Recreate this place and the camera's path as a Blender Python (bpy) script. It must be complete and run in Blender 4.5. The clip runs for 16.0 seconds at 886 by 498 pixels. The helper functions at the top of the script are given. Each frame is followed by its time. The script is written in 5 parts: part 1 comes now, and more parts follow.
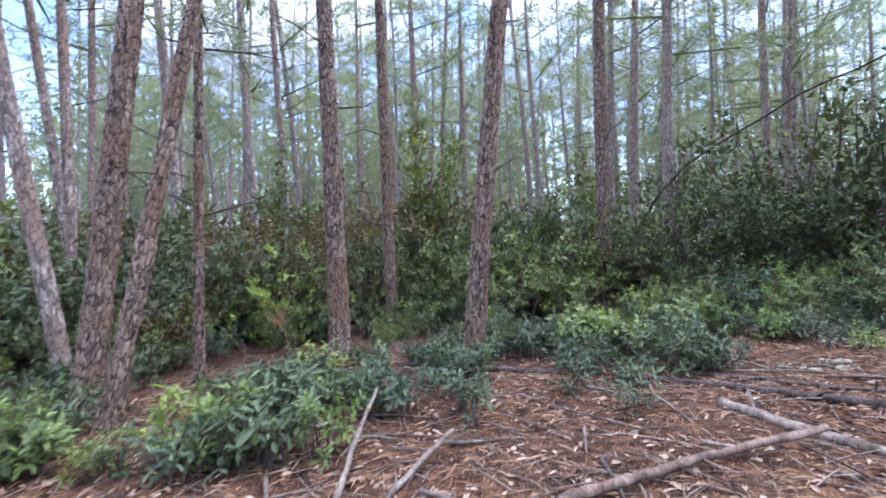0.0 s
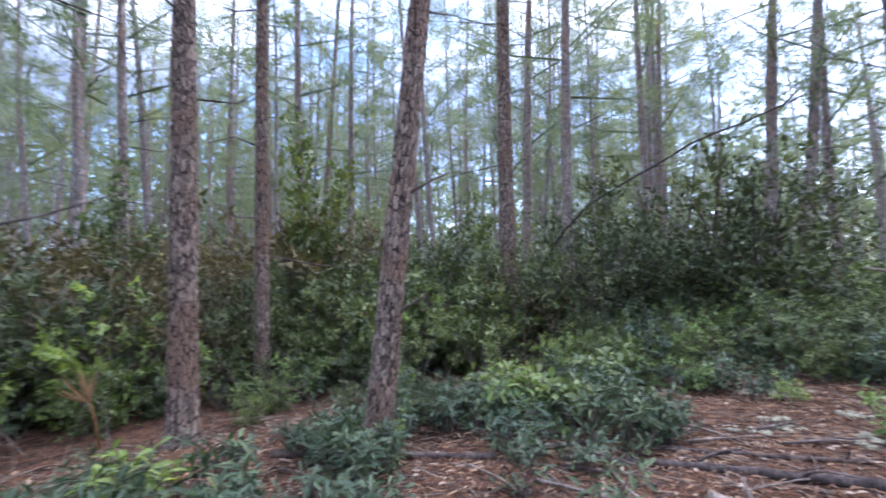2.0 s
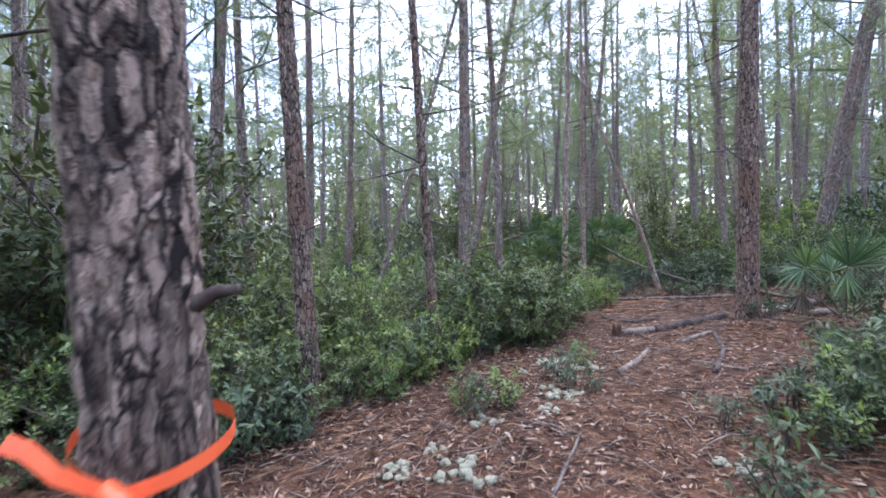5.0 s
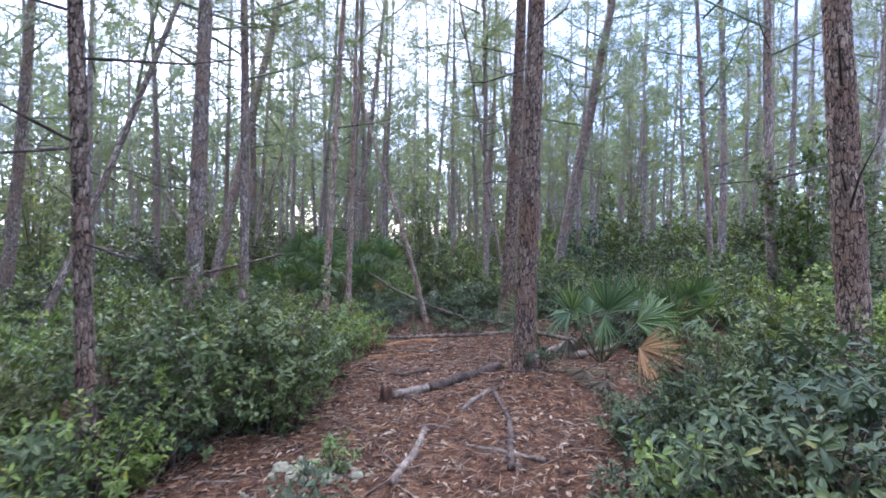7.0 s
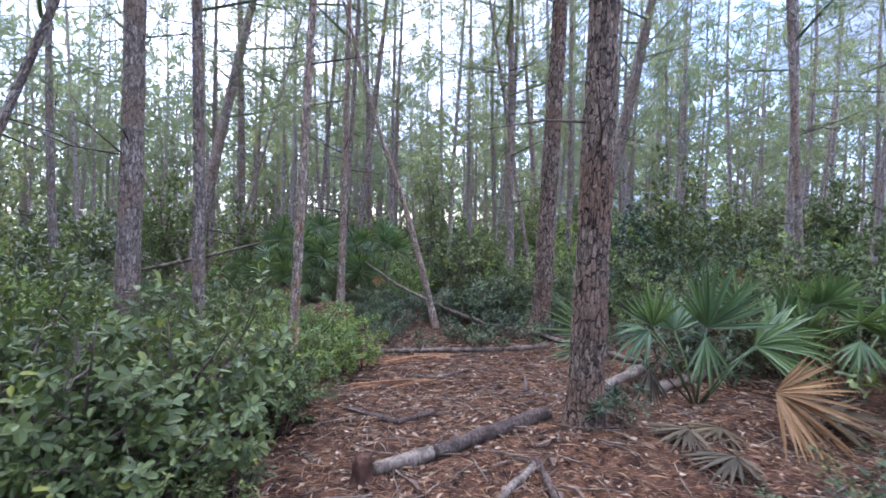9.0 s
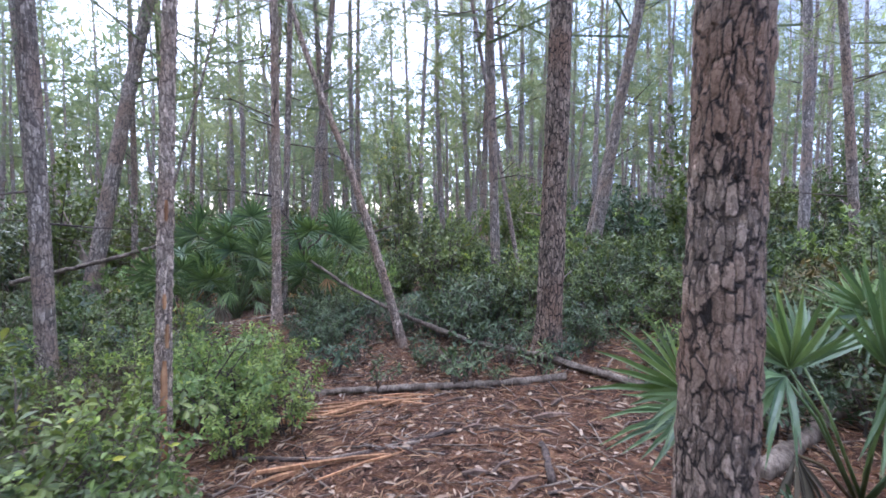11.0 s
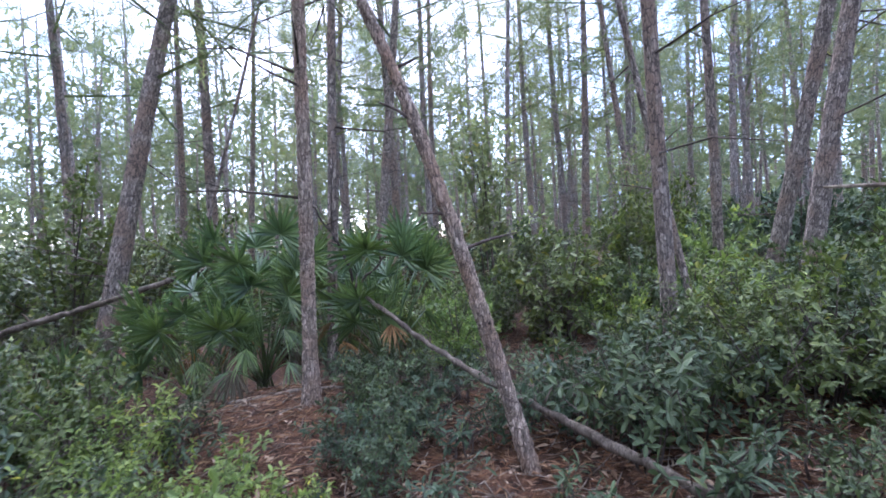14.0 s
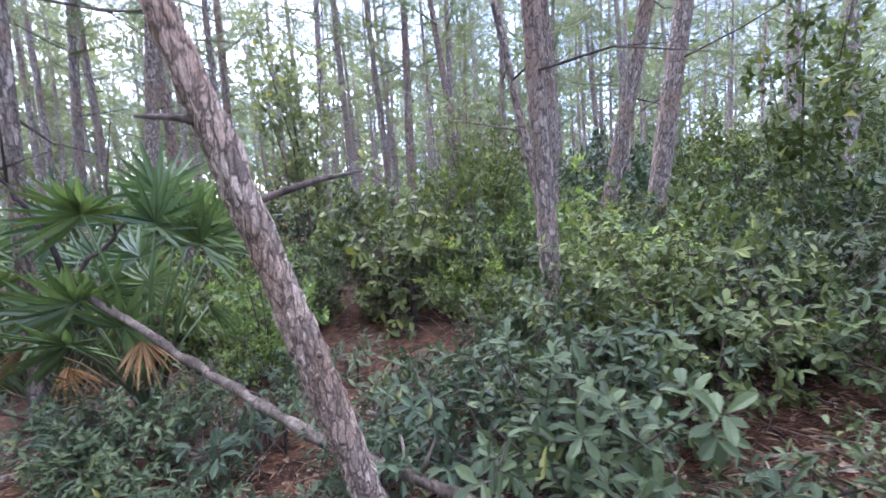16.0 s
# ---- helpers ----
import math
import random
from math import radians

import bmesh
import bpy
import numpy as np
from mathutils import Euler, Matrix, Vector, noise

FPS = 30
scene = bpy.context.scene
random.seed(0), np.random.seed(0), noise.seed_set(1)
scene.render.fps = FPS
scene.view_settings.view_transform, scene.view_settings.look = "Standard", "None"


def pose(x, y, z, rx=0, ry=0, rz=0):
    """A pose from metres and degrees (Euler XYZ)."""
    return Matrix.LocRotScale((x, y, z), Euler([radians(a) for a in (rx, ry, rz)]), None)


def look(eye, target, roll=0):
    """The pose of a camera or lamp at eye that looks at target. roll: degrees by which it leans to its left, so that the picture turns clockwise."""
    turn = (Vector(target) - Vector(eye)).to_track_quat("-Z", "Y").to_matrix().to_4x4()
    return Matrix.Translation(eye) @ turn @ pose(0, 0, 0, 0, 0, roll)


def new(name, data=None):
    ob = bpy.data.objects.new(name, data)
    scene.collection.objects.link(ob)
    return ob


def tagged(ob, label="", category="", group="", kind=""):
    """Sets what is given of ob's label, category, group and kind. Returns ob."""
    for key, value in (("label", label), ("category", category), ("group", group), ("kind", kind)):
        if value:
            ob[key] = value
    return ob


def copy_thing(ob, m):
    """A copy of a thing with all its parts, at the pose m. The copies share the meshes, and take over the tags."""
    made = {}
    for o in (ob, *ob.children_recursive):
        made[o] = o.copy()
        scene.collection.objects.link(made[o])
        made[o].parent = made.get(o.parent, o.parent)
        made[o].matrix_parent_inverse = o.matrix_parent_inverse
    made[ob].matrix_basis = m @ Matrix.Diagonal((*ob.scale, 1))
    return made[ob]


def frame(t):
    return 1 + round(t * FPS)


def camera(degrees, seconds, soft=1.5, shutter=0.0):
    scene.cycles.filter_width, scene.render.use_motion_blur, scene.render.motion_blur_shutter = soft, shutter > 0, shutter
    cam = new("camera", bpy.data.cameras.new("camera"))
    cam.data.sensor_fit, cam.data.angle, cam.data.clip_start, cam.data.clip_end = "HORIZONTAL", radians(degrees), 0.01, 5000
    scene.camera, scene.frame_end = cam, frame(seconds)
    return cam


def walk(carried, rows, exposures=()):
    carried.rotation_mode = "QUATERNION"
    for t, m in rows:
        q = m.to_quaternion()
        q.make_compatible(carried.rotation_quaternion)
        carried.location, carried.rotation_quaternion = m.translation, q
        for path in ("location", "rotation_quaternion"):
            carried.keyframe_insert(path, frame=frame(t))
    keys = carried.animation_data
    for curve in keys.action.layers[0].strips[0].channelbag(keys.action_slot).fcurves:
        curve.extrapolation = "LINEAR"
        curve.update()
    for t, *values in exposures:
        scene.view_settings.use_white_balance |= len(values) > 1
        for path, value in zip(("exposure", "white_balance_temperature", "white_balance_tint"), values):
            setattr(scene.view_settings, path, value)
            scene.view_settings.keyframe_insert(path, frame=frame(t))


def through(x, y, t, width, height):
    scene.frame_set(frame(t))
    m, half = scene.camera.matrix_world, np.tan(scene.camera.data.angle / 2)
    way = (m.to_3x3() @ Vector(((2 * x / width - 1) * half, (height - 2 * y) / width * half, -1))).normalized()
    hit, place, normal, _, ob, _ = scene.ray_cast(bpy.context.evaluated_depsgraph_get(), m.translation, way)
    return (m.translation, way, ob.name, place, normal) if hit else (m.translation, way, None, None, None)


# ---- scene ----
cam = camera(86.7, 16.0, soft=1.7, shutter=0.25)
PATH = [
    (0, (0.913, -0.869, 1.045), (0.503, 1.088, 1.029), -2.1),
    (0.5, (0.987, -0.495, 1.079), (0.736, 1.486, 1.194), -5.7),
    (1, (0.818, -0.228, 1.048), (0.637, 1.753, 1.248), -7.5),
    (1.5, (0.487, 0.026, 1.082), (0.238, 2.003, 1.253), -4.2),
    (2, (0.538, 0.198, 1.083), (0.64, 2.191, 1.214), -1.2),
    (2.3, (0.71, 0.388, 1.05), (1.183, 2.328, 1.17), -1.5),
    (2.5, (0.901, 0.538, 1.074), (1.637, 2.395, 1.183), -1.8),
    (3, (1.342, 0.874, 1.082), (2.68, 2.36, 1.147), -5.5),
    (3.5, (1.722, 1.233, 1.143), (3.265, 2.504, 1.225), -4.8),
    (3.7, (1.888, 1.316, 1.123), (3.495, 2.505, 1.184), -4.7),
    (5.8, (3.928, 2.512, 1.687), (5.781, 3.248, 1.532), -1.6),
    (6, (4.081, 2.513, 1.685), (5.977, 3.134, 1.539), -2.3),
    (6.5, (4.522, 2.558, 1.701), (6.499, 2.84, 1.608), -1.7),
    (7, (4.899, 2.53, 1.68), (6.899, 2.531, 1.654), 1.0),
    (7.5, (5.439, 2.394, 1.715), (7.439, 2.363, 1.722), 0.7),
    (8, (5.908, 2.543, 1.624), (7.907, 2.595, 1.628), 1.3),
    (8.5, (6.311, 2.579, 1.651), (8.31, 2.627, 1.62), 4.4),
    (9, (6.942, 2.53, 1.596), (8.94, 2.592, 1.525), 1.2),
    (9.2, (7.151, 2.558, 1.571), (9.148, 2.633, 1.486), 0.1),
    (11.3, (9.176, 2.493, 1.493), (11.173, 2.431, 1.389), -0.5),
    (11.5, (9.366, 2.425, 1.473), (11.364, 2.404, 1.373), -0.8),
    (12, (9.746, 2.398, 1.508), (11.742, 2.499, 1.425), -4.3),
    (12.5, (10.262, 2.672, 1.406), (12.255, 2.828, 1.377), -4.2),
    (13, (10.647, 2.8, 1.497), (12.641, 2.954, 1.453), -1.3),
    (13.5, (11.17, 2.869, 1.443), (13.147, 3.156, 1.348), -1.5),
    (14, (11.58, 2.939, 1.461), (13.562, 3.207, 1.447), -2.9),
    (14.5, (11.984, 2.934, 1.465), (13.983, 3.006, 1.496), -0.8),
    (15, (12.422, 2.805, 1.464), (14.414, 2.631, 1.503), -3.3),
    (15.5, (12.612, 2.831, 1.461), (14.582, 2.496, 1.374), -6.8),
    (16, (13.068, 3.017, 1.411), (14.996, 2.536, 1.189), -4.2),
]
walk(cam, [(t, look(eye, at, roll)) for t, eye, at, roll in PATH], [(0, 2.08, 5250, 24), (1, 1.88, 5180, 25), (3.5, 1.82, 5200, 24), (6, 2.08, 5180, 25), (6.5, 2.15, 5180, 25), (7, 1.86, 5150, 25), (7.5, 1.64, 5150, 25), (9, 1.88, 5180, 25), (11.5, 2.04, 5180, 25), (13.5, 1.86, 5150, 25), (15, 2.19, 5100, 25), (16, 2.44, 5250, 29)])

# ---- sky and light ----
world = bpy.data.worlds.new("sky")
scene.world = world
world.use_nodes = True
wn, wl = world.node_tree.nodes, world.node_tree.links
sky = wn.new("ShaderNodeTexSky")
sky.sky_type, sky.sun_disc = "NISHITA", False
sky.sun_elevation, sky.sun_rotation = radians(42), radians(70)
sky.air_density, sky.dust_density = 1.0, 1.5
sky_co = wn.new("ShaderNodeTexCoord")
sky_map = wn.new("ShaderNodeMapping")
sky_map.inputs["Scale"].default_value = (1, 1, 2.2)
cloud = wn.new("ShaderNodeTexNoise")
cloud.inputs["Scale"].default_value, cloud.inputs["Detail"].default_value = 2.6, 5
cloud_ramp = wn.new("ShaderNodeValToRGB")
cloud_ramp.color_ramp.elements[0].position, cloud_ramp.color_ramp.elements[1].position = 0.42, 0.60
cloud_mix = wn.new("ShaderNodeMixRGB")
sky_split = wn.new("ShaderNodeSeparateXYZ")
overcast = wn.new("ShaderNodeValToRGB")
overcast.color_ramp.elements[0].color = (0.078, 0.090, 0.118, 1)
overcast.color_ramp.elements[0].position = 0.35
overcast.color_ramp.elements[1].color = (1.18, 1.2, 1.22, 1)
overcast.color_ramp.elements[1].position = 0.9
bright = wn.new("ShaderNodeMixRGB")
bright.blend_type = "MULTIPLY"
bright.inputs[0].default_value, bright.inputs[2].default_value = 1.0, (19, 19, 19, 1)
wl.new(sky_co.outputs["Generated"], sky_split.inputs[0])
wl.new(sky_split.outputs["Z"], overcast.inputs[0])
wl.new(overcast.outputs[0], bright.inputs[1])
wl.new(bright.outputs[0], cloud_mix.inputs[2])
wl.new(sky_co.outputs["Generated"], sky_map.inputs[0])
wl.new(sky_map.outputs[0], cloud.inputs["Vector"])
wl.new(cloud.outputs["Fac"], cloud_ramp.inputs[0])
wl.new(cloud_ramp.outputs[0], cloud_mix.inputs[0])
wl.new(sky.outputs[0], cloud_mix.inputs[1])
wl.new(cloud_mix.outputs[0], wn["Background"].inputs[0])
wn["Background"].inputs[1].default_value = 0.15
sun = new("sun", bpy.data.lights.new("sun", "SUN"))
sun.data.energy, sun.data.angle, sun.data.color = 1.2, radians(14), (1.0, 0.96, 0.9)
sun.matrix_world = look((0, 0, 30), (-0.70 * 20, -0.26 * 20, 30 - 0.67 * 20))

rng = np.random.default_rng(7)
rnd = random.Random(11)


# ---- materials ----
def material(name):
    m = bpy.data.materials.new(name)
    m.use_nodes = True
    nt = m.node_tree
    return m, nt, nt.nodes["Principled BSDF"]


def node(nt, kind, links=(), **values):
    n = nt.nodes.new("ShaderNode" + kind)
    for key, value in values.items():
        if key in n.inputs:
            n.inputs[key].default_value = value
    for key, socket in links:
        nt.links.new(socket, n.inputs[key])
    return n


def ramp(nt, fac, *stops):
    n = nt.nodes.new("ShaderNodeValToRGB")
    el = n.color_ramp.elements
    while len(el) < len(stops):
        el.new(0.5)
    for e, (p, c) in zip(el, stops):
        e.position, e.color = p, (*c, 1)
    nt.links.new(fac, n.inputs[0])
    return n


def mixed(nt, fac, a, b, blend="MIX"):
    n = nt.nodes.new("ShaderNodeMixRGB")
    n.blend_type = blend
    for i, v in enumerate((fac, a, b)):
        if isinstance(v, bpy.types.NodeSocket):
            nt.links.new(v, n.inputs[i])
        else:
            n.inputs[i].default_value = v if i == 0 else (*v, 1)
    return n


def bump(nt, bsdf, height, strength, distance):
    n = node(nt, "Bump", [("Height", height)], Strength=strength, Distance=distance)
    nt.links.new(n.outputs[0], bsdf.inputs["Normal"])


def bark_material(name, tone, scale, relief, crack=(0.024, 0.018, 0.015)):
    """Plated pine bark: long scales with dark cracks between them, red-brown where flakes have fallen."""
    m, nt, b = material(name)
    co = nt.nodes.new("ShaderNodeTexCoord").outputs["Object"]
    info = nt.nodes.new("ShaderNodeObjectInfo")
    shift = node(nt, "VectorMath", [(0, co), (1, info.outputs["Location"])])
    warp = node(nt, "TexNoise", [("Vector", shift.outputs[0])], Scale=16.0, Detail=5.0, Roughness=0.72)
    push = nt.nodes.new("ShaderNodeVectorMath")
    push.operation = "MULTIPLY_ADD"
    nt.links.new(warp.outputs["Color"], push.inputs[0])
    push.inputs[1].default_value = (0.026, 0.026, 0.046)
    nt.links.new(shift.outputs[0], push.inputs[2])
    stretch = node(nt, "Mapping", [("Vector", push.outputs[0])])
    stretch.inputs["Scale"].default_value = (1, 1, 0.29)
    cell = node(nt, "TexVoronoi", [("Vector", stretch.outputs[0])], Scale=scale)
    second = node(nt, "TexVoronoi", [("Vector", stretch.outputs[0])], Scale=scale)
    second.feature = "F2"
    cell.distance = second.distance = "CHEBYCHEV"
    edge = nt.nodes.new("ShaderNodeMath")
    edge.operation = "SUBTRACT"
    nt.links.new(second.outputs["Distance"], edge.inputs[0])
    nt.links.new(cell.outputs["Distance"], edge.inputs[1])
    flake = node(nt, "TexVoronoi", [("Vector", stretch.outputs[0])], Scale=scale * 2.7)
    grain = node(nt, "TexNoise", [("Vector", stretch.outputs[0])], Scale=70.0, Detail=5.0, Roughness=0.75)
    stain = node(nt, "TexNoise", [("Vector", shift.outputs[0])], Scale=2.3, Detail=4.0)
    tone2 = mixed(nt, 0.5, cell.outputs["Color"], flake.outputs["Color"])
    plate = ramp(nt, tone2.outputs[0], (0.25, [c * 0.5 for c in tone]), (0.5, tone), (0.72, [min(1, c * 1.75) for c in tone]))
    red = ramp(nt, stain.outputs["Fac"], (0.46, (0, 0, 0)), (0.62, (1, 1, 1)))
    col = mixed(nt, red.outputs[0], plate.outputs[0], (tone[0] * 1.04, tone[1] * 0.89, tone[2] * 0.80))
    col = mixed(nt, 0.75, col.outputs[0], ramp(nt, grain.outputs["Fac"], (0.32, (0.55, 0.54, 0.53)), (0.68, (1.12, 1.12, 1.12))).outputs[0], "MULTIPLY")
    breakup = node(nt, "TexNoise", [("Vector", shift.outputs[0])], Scale=11.0, Detail=2.0)
    rim = ramp(nt, edge.outputs[0], (0.03, (1, 1, 1)), (0.15, (0, 0, 0)))
    second2 = node(nt, "TexVoronoi", [("Vector", stretch.outputs[0])], Scale=scale * 2.7)
    second2.feature, second2.distance, flake.distance = "F2", "CHEBYCHEV", "CHEBYCHEV"
    thin = nt.nodes.new("ShaderNodeMath")
    thin.operation = "SUBTRACT"
    nt.links.new(second2.outputs["Distance"], thin.inputs[0])
    nt.links.new(flake.outputs["Distance"], thin.inputs[1])
    chip = ramp(nt, thin.outputs[0], (0.02, (0.55, 0.53, 0.52)), (0.10, (1, 1, 1)))
    col = mixed(nt, 1.0, col.outputs[0], chip.outputs[0], "MULTIPLY")
    gap = mixed(nt, 1.0, rim.outputs[0], ramp(nt, breakup.outputs["Fac"], (0.30, (0.35, 0.35, 0.35)), (0.48, (1, 1, 1))).outputs[0], "MULTIPLY")
    pale = ramp(nt, node(nt, "TexNoise", [("Vector", shift.outputs[0])], Scale=26.0, Detail=3.0).outputs["Fac"], (0.62, (0, 0, 0)), (0.82, (0.4, 0.4, 0.4)))
    col = mixed(nt, pale.outputs[0], col.outputs[0], (0.34, 0.31, 0.265))
    col = mixed(nt, gap.outputs[0], col.outputs[0], crack)
    nt.links.new(col.outputs[0], b.inputs["Base Color"])
    b.inputs["Roughness"].default_value = 0.9
    b.inputs["Specular IOR Level"].default_value = 0.2
    rise = ramp(nt, edge.outputs[0], (0.0, (0, 0, 0)), (0.22, (0.8, 0.8, 0.8)), (0.6, (1, 1, 1)))
    high = mixed(nt, 0.4, rise.outputs[0], grain.outputs["Fac"])
    high2 = mixed(nt, 0.45, high.outputs[0], tone2.outputs[0])
    if relief:
        d = node(nt, "Displacement", [("Height", high2.outputs[0])], Scale=0.036, Midlevel=0.78)
        nt.links.new(d.outputs[0], nt.nodes["Material Output"].inputs["Displacement"])
        m.displacement_method = "BOTH"
    else:
        bump(nt, b, high2.outputs[0], 0.9, 0.02)
    return m


def leaf_material(name, dark, light, rough=0.42, through=0.3, grain=120.0, shine=0.7):
    m, nt, b = material(name)
    geo = nt.nodes.new("ShaderNodeNewGeometry")
    info = nt.nodes.new("ShaderNodeObjectInfo")
    co = nt.nodes.new("ShaderNodeTexCoord").outputs["Object"]
    dark, light = [[v * 0.78 + 0.22 * (0.3 * c[0] + 0.6 * c[1] + 0.1 * c[2]) for v in c] for c in (dark, light)]
    dark, light = [(c[0] * 1.08, c[1] * 1.0, c[2] * 0.74) for c in (dark, light)]
    mid = [(a + c) / 2 for a, c in zip(dark, light)]
    c1 = ramp(nt, geo.outputs["Random Per Island"], (0.0, dark), (0.6, mid), (0.97, light), (1.0, (light[0] * 1.5, light[1] * 1.15, light[2] * 0.6)))
    tint = ramp(nt, info.outputs["Random"], (0.0, (0.75, 0.82, 0.85)), (0.5, (1.0, 1.0, 0.95)), (1.0, (1.18, 1.12, 0.85)))
    c2 = mixed(nt, 1.0, c1.outputs[0], tint.outputs[0], "MULTIPLY")
    n = node(nt, "TexNoise", [("Vector", co)], Scale=grain, Detail=2.0)
    c3 = mixed(nt, 0.35, c2.outputs[0], ramp(nt, n.outputs["Fac"], (0.3, (0.55, 0.55, 0.55)), (0.7, (1, 1, 1))).outputs[0], "MULTIPLY")
    nt.links.new(c3.outputs[0], b.inputs["Base Color"])
    b.inputs["Roughness"].default_value = rough
    b.inputs["Specular IOR Level"].default_value = shine
    bump(nt, b, n.outputs["Fac"], 0.25, 0.002)
    tr = node(nt, "BsdfTranslucent")
    glow = mixed(nt, 1.0, c3.outputs[0], (1.2, 1.3, 0.85), "MULTIPLY")
    nt.links.new(glow.outputs[0], tr.inputs["Color"])
    mx = node(nt, "MixShader", Fac=through)
    nt.links.new(b.outputs[0], mx.inputs[1])
    nt.links.new(tr.outputs[0], mx.inputs[2])
    nt.links.new(mx.outputs[0], nt.nodes["Material Output"].inputs["Surface"])
    return m


def wood_material(name, a, c, scale=14.0, length=(1, 1, 0.15)):
    m, nt, b = material(name)
    obj = nt.nodes.new("ShaderNodeTexCoord").outputs["Object"]
    info = nt.nodes.new("ShaderNodeObjectInfo")
    st = node(nt, "Mapping", [("Vector", obj)])
    st.inputs["Scale"].default_value = length
    n1 = node(nt, "TexNoise", [("Vector", st.outputs[0])], Scale=scale * 3, Detail=5.0, Roughness=0.7)
    n2 = node(nt, "TexNoise", [("Vector", obj)], Scale=scale * 0.5, Detail=3.0)
    c1 = ramp(nt, n1.outputs["Fac"], (0.32, a), (0.68, c))
    c2 = mixed(nt, 0.7, c1.outputs[0], ramp(nt, n2.outputs["Fac"], (0.38, (0.22, 0.19, 0.17)), (0.60, (1, 1, 1))).outputs[0], "MULTIPLY")
    c3 = mixed(nt, 1.0, c2.outputs[0], ramp(nt, info.outputs["Random"], (0.0, (0.7, 0.7, 0.7)), (1.0, (1.2, 1.15, 1.1))).outputs[0], "MULTIPLY")
    nt.links.new(c3.outputs[0], b.inputs["Base Color"])
    b.inputs["Roughness"].default_value = 0.92
    b.inputs["Specular IOR Level"].default_value = 0.2
    bump(nt, b, n1.outputs["Fac"], 0.8, 0.012)
    return m


def piece_material(name, *stops, rough=0.8):
    """Small loose pieces, each with a tone of its own."""
    m, nt, b = material(name)
    geo = nt.nodes.new("ShaderNodeNewGeometry")
    co = nt.nodes.new("ShaderNodeTexCoord").outputs["Object"]
    c1 = ramp(nt, geo.outputs["Random Per Island"], *stops)
    n = node(nt, "TexNoise", [("Vector", co)], Scale=60.0, Detail=3.0)
    c2 = mixed(nt, 0.5, c1.outputs[0], ramp(nt, n.outputs["Fac"], (0.3, (0.5, 0.5, 0.5)), (0.7, (1, 1, 1))).outputs[0], "MULTIPLY")
    nt.links.new(c2.outputs[0], b.inputs["Base Color"])
    b.inputs["Roughness"].default_value = rough
    b.inputs["Specular IOR Level"].default_value = 0.25
    return m


def ground_material():
    m, nt, b = material("pine_litter_soil")
    co = nt.nodes.new("ShaderNodeTexCoord").outputs["Object"]
    big = node(nt, "TexNoise", [("Vector", co)], Scale=0.9, Detail=5.0)
    mid = node(nt, "TexNoise", [("Vector", co)], Scale=9.0, Detail=6.0, Roughness=0.7)
    st = node(nt, "Mapping", [("Vector", co)])
    st.inputs["Scale"].default_value = (1.0, 0.16, 1.0)
    st.inputs["Rotation"].default_value = (0, 0, 0.5)
    fib = node(nt, "TexNoise", [("Vector", st.outputs[0])], Scale=150.0, Detail=3.0)
    st2 = node(nt, "Mapping", [("Vector", co)])
    st2.inputs["Scale"].default_value = (0.14, 1.0, 1.0)
    st2.inputs["Rotation"].default_value = (0, 0, -0.4)
    fib2 = node(nt, "TexNoise", [("Vector", st2.outputs[0])], Scale=170.0, Detail=3.0)
    # hollows of the mid noise go near black: crevice shade painted in
    c1 = ramp(nt, mid.outputs["Fac"], (0.38, (0.010, 0.005, 0.003)), (0.52, (0.066, 0.031, 0.015)), (0.70, (0.175, 0.092, 0.042)))
    c2 = mixed(nt, 0.8, c1.outputs[0], ramp(nt, big.outputs["Fac"], (0.3, (0.62, 0.60, 0.62)), (0.6, (1.0, 1.0, 1.0))).outputs[0], "MULTIPLY")
    c3 = mixed(nt, 0.0, c2.outputs[0], (0.34, 0.22, 0.135))
    s1 = ramp(nt, fib.outputs["Fac"], (0.58, (0, 0, 0)), (0.66, (0.7, 0.7, 0.7)))
    nt.links.new(s1.outputs[0], c3.inputs[0])
    c4 = mixed(nt, 0.0, c3.outputs[0], (0.075, 0.04, 0.03))
    s2 = ramp(nt, fib2.outputs["Fac"], (0.56, (0, 0, 0)), (0.64, (0.8, 0.8, 0.8)))
    nt.links.new(s2.outputs[0], c4.inputs[0])
    nt.links.new(c4.outputs[0], b.inputs["Base Color"])
    b.inputs["Roughness"].default_value = 0.95
    b.inputs["Specular IOR Level"].default_value = 0.15
    h = mixed(nt, 0.5, fib.outputs["Fac"], fib2.outputs["Fac"])
    h = mixed(nt, 0.5, h.outputs[0], mid.outputs["Fac"])
    bump(nt, b, h.outputs[0], 1.0, 0.03)
    return m


def plain_material(name, a, c, scale, rough, bump_by=0.4, depth=0.01):
    m, nt, b = material(name)
    co = nt.nodes.new("ShaderNodeTexCoord").outputs["Object"]
    n = node(nt, "TexNoise", [("Vector", co)], Scale=scale, Detail=5.0, Roughness=0.7)
    nt.links.new(ramp(nt, n.outputs["Fac"], (0.3, a), (0.7, c)).outputs[0], b.inputs["Base Color"])
    b.inputs["Roughness"].default_value = rough
    bump(nt, b, n.outputs["Fac"], bump_by, depth)
    return m


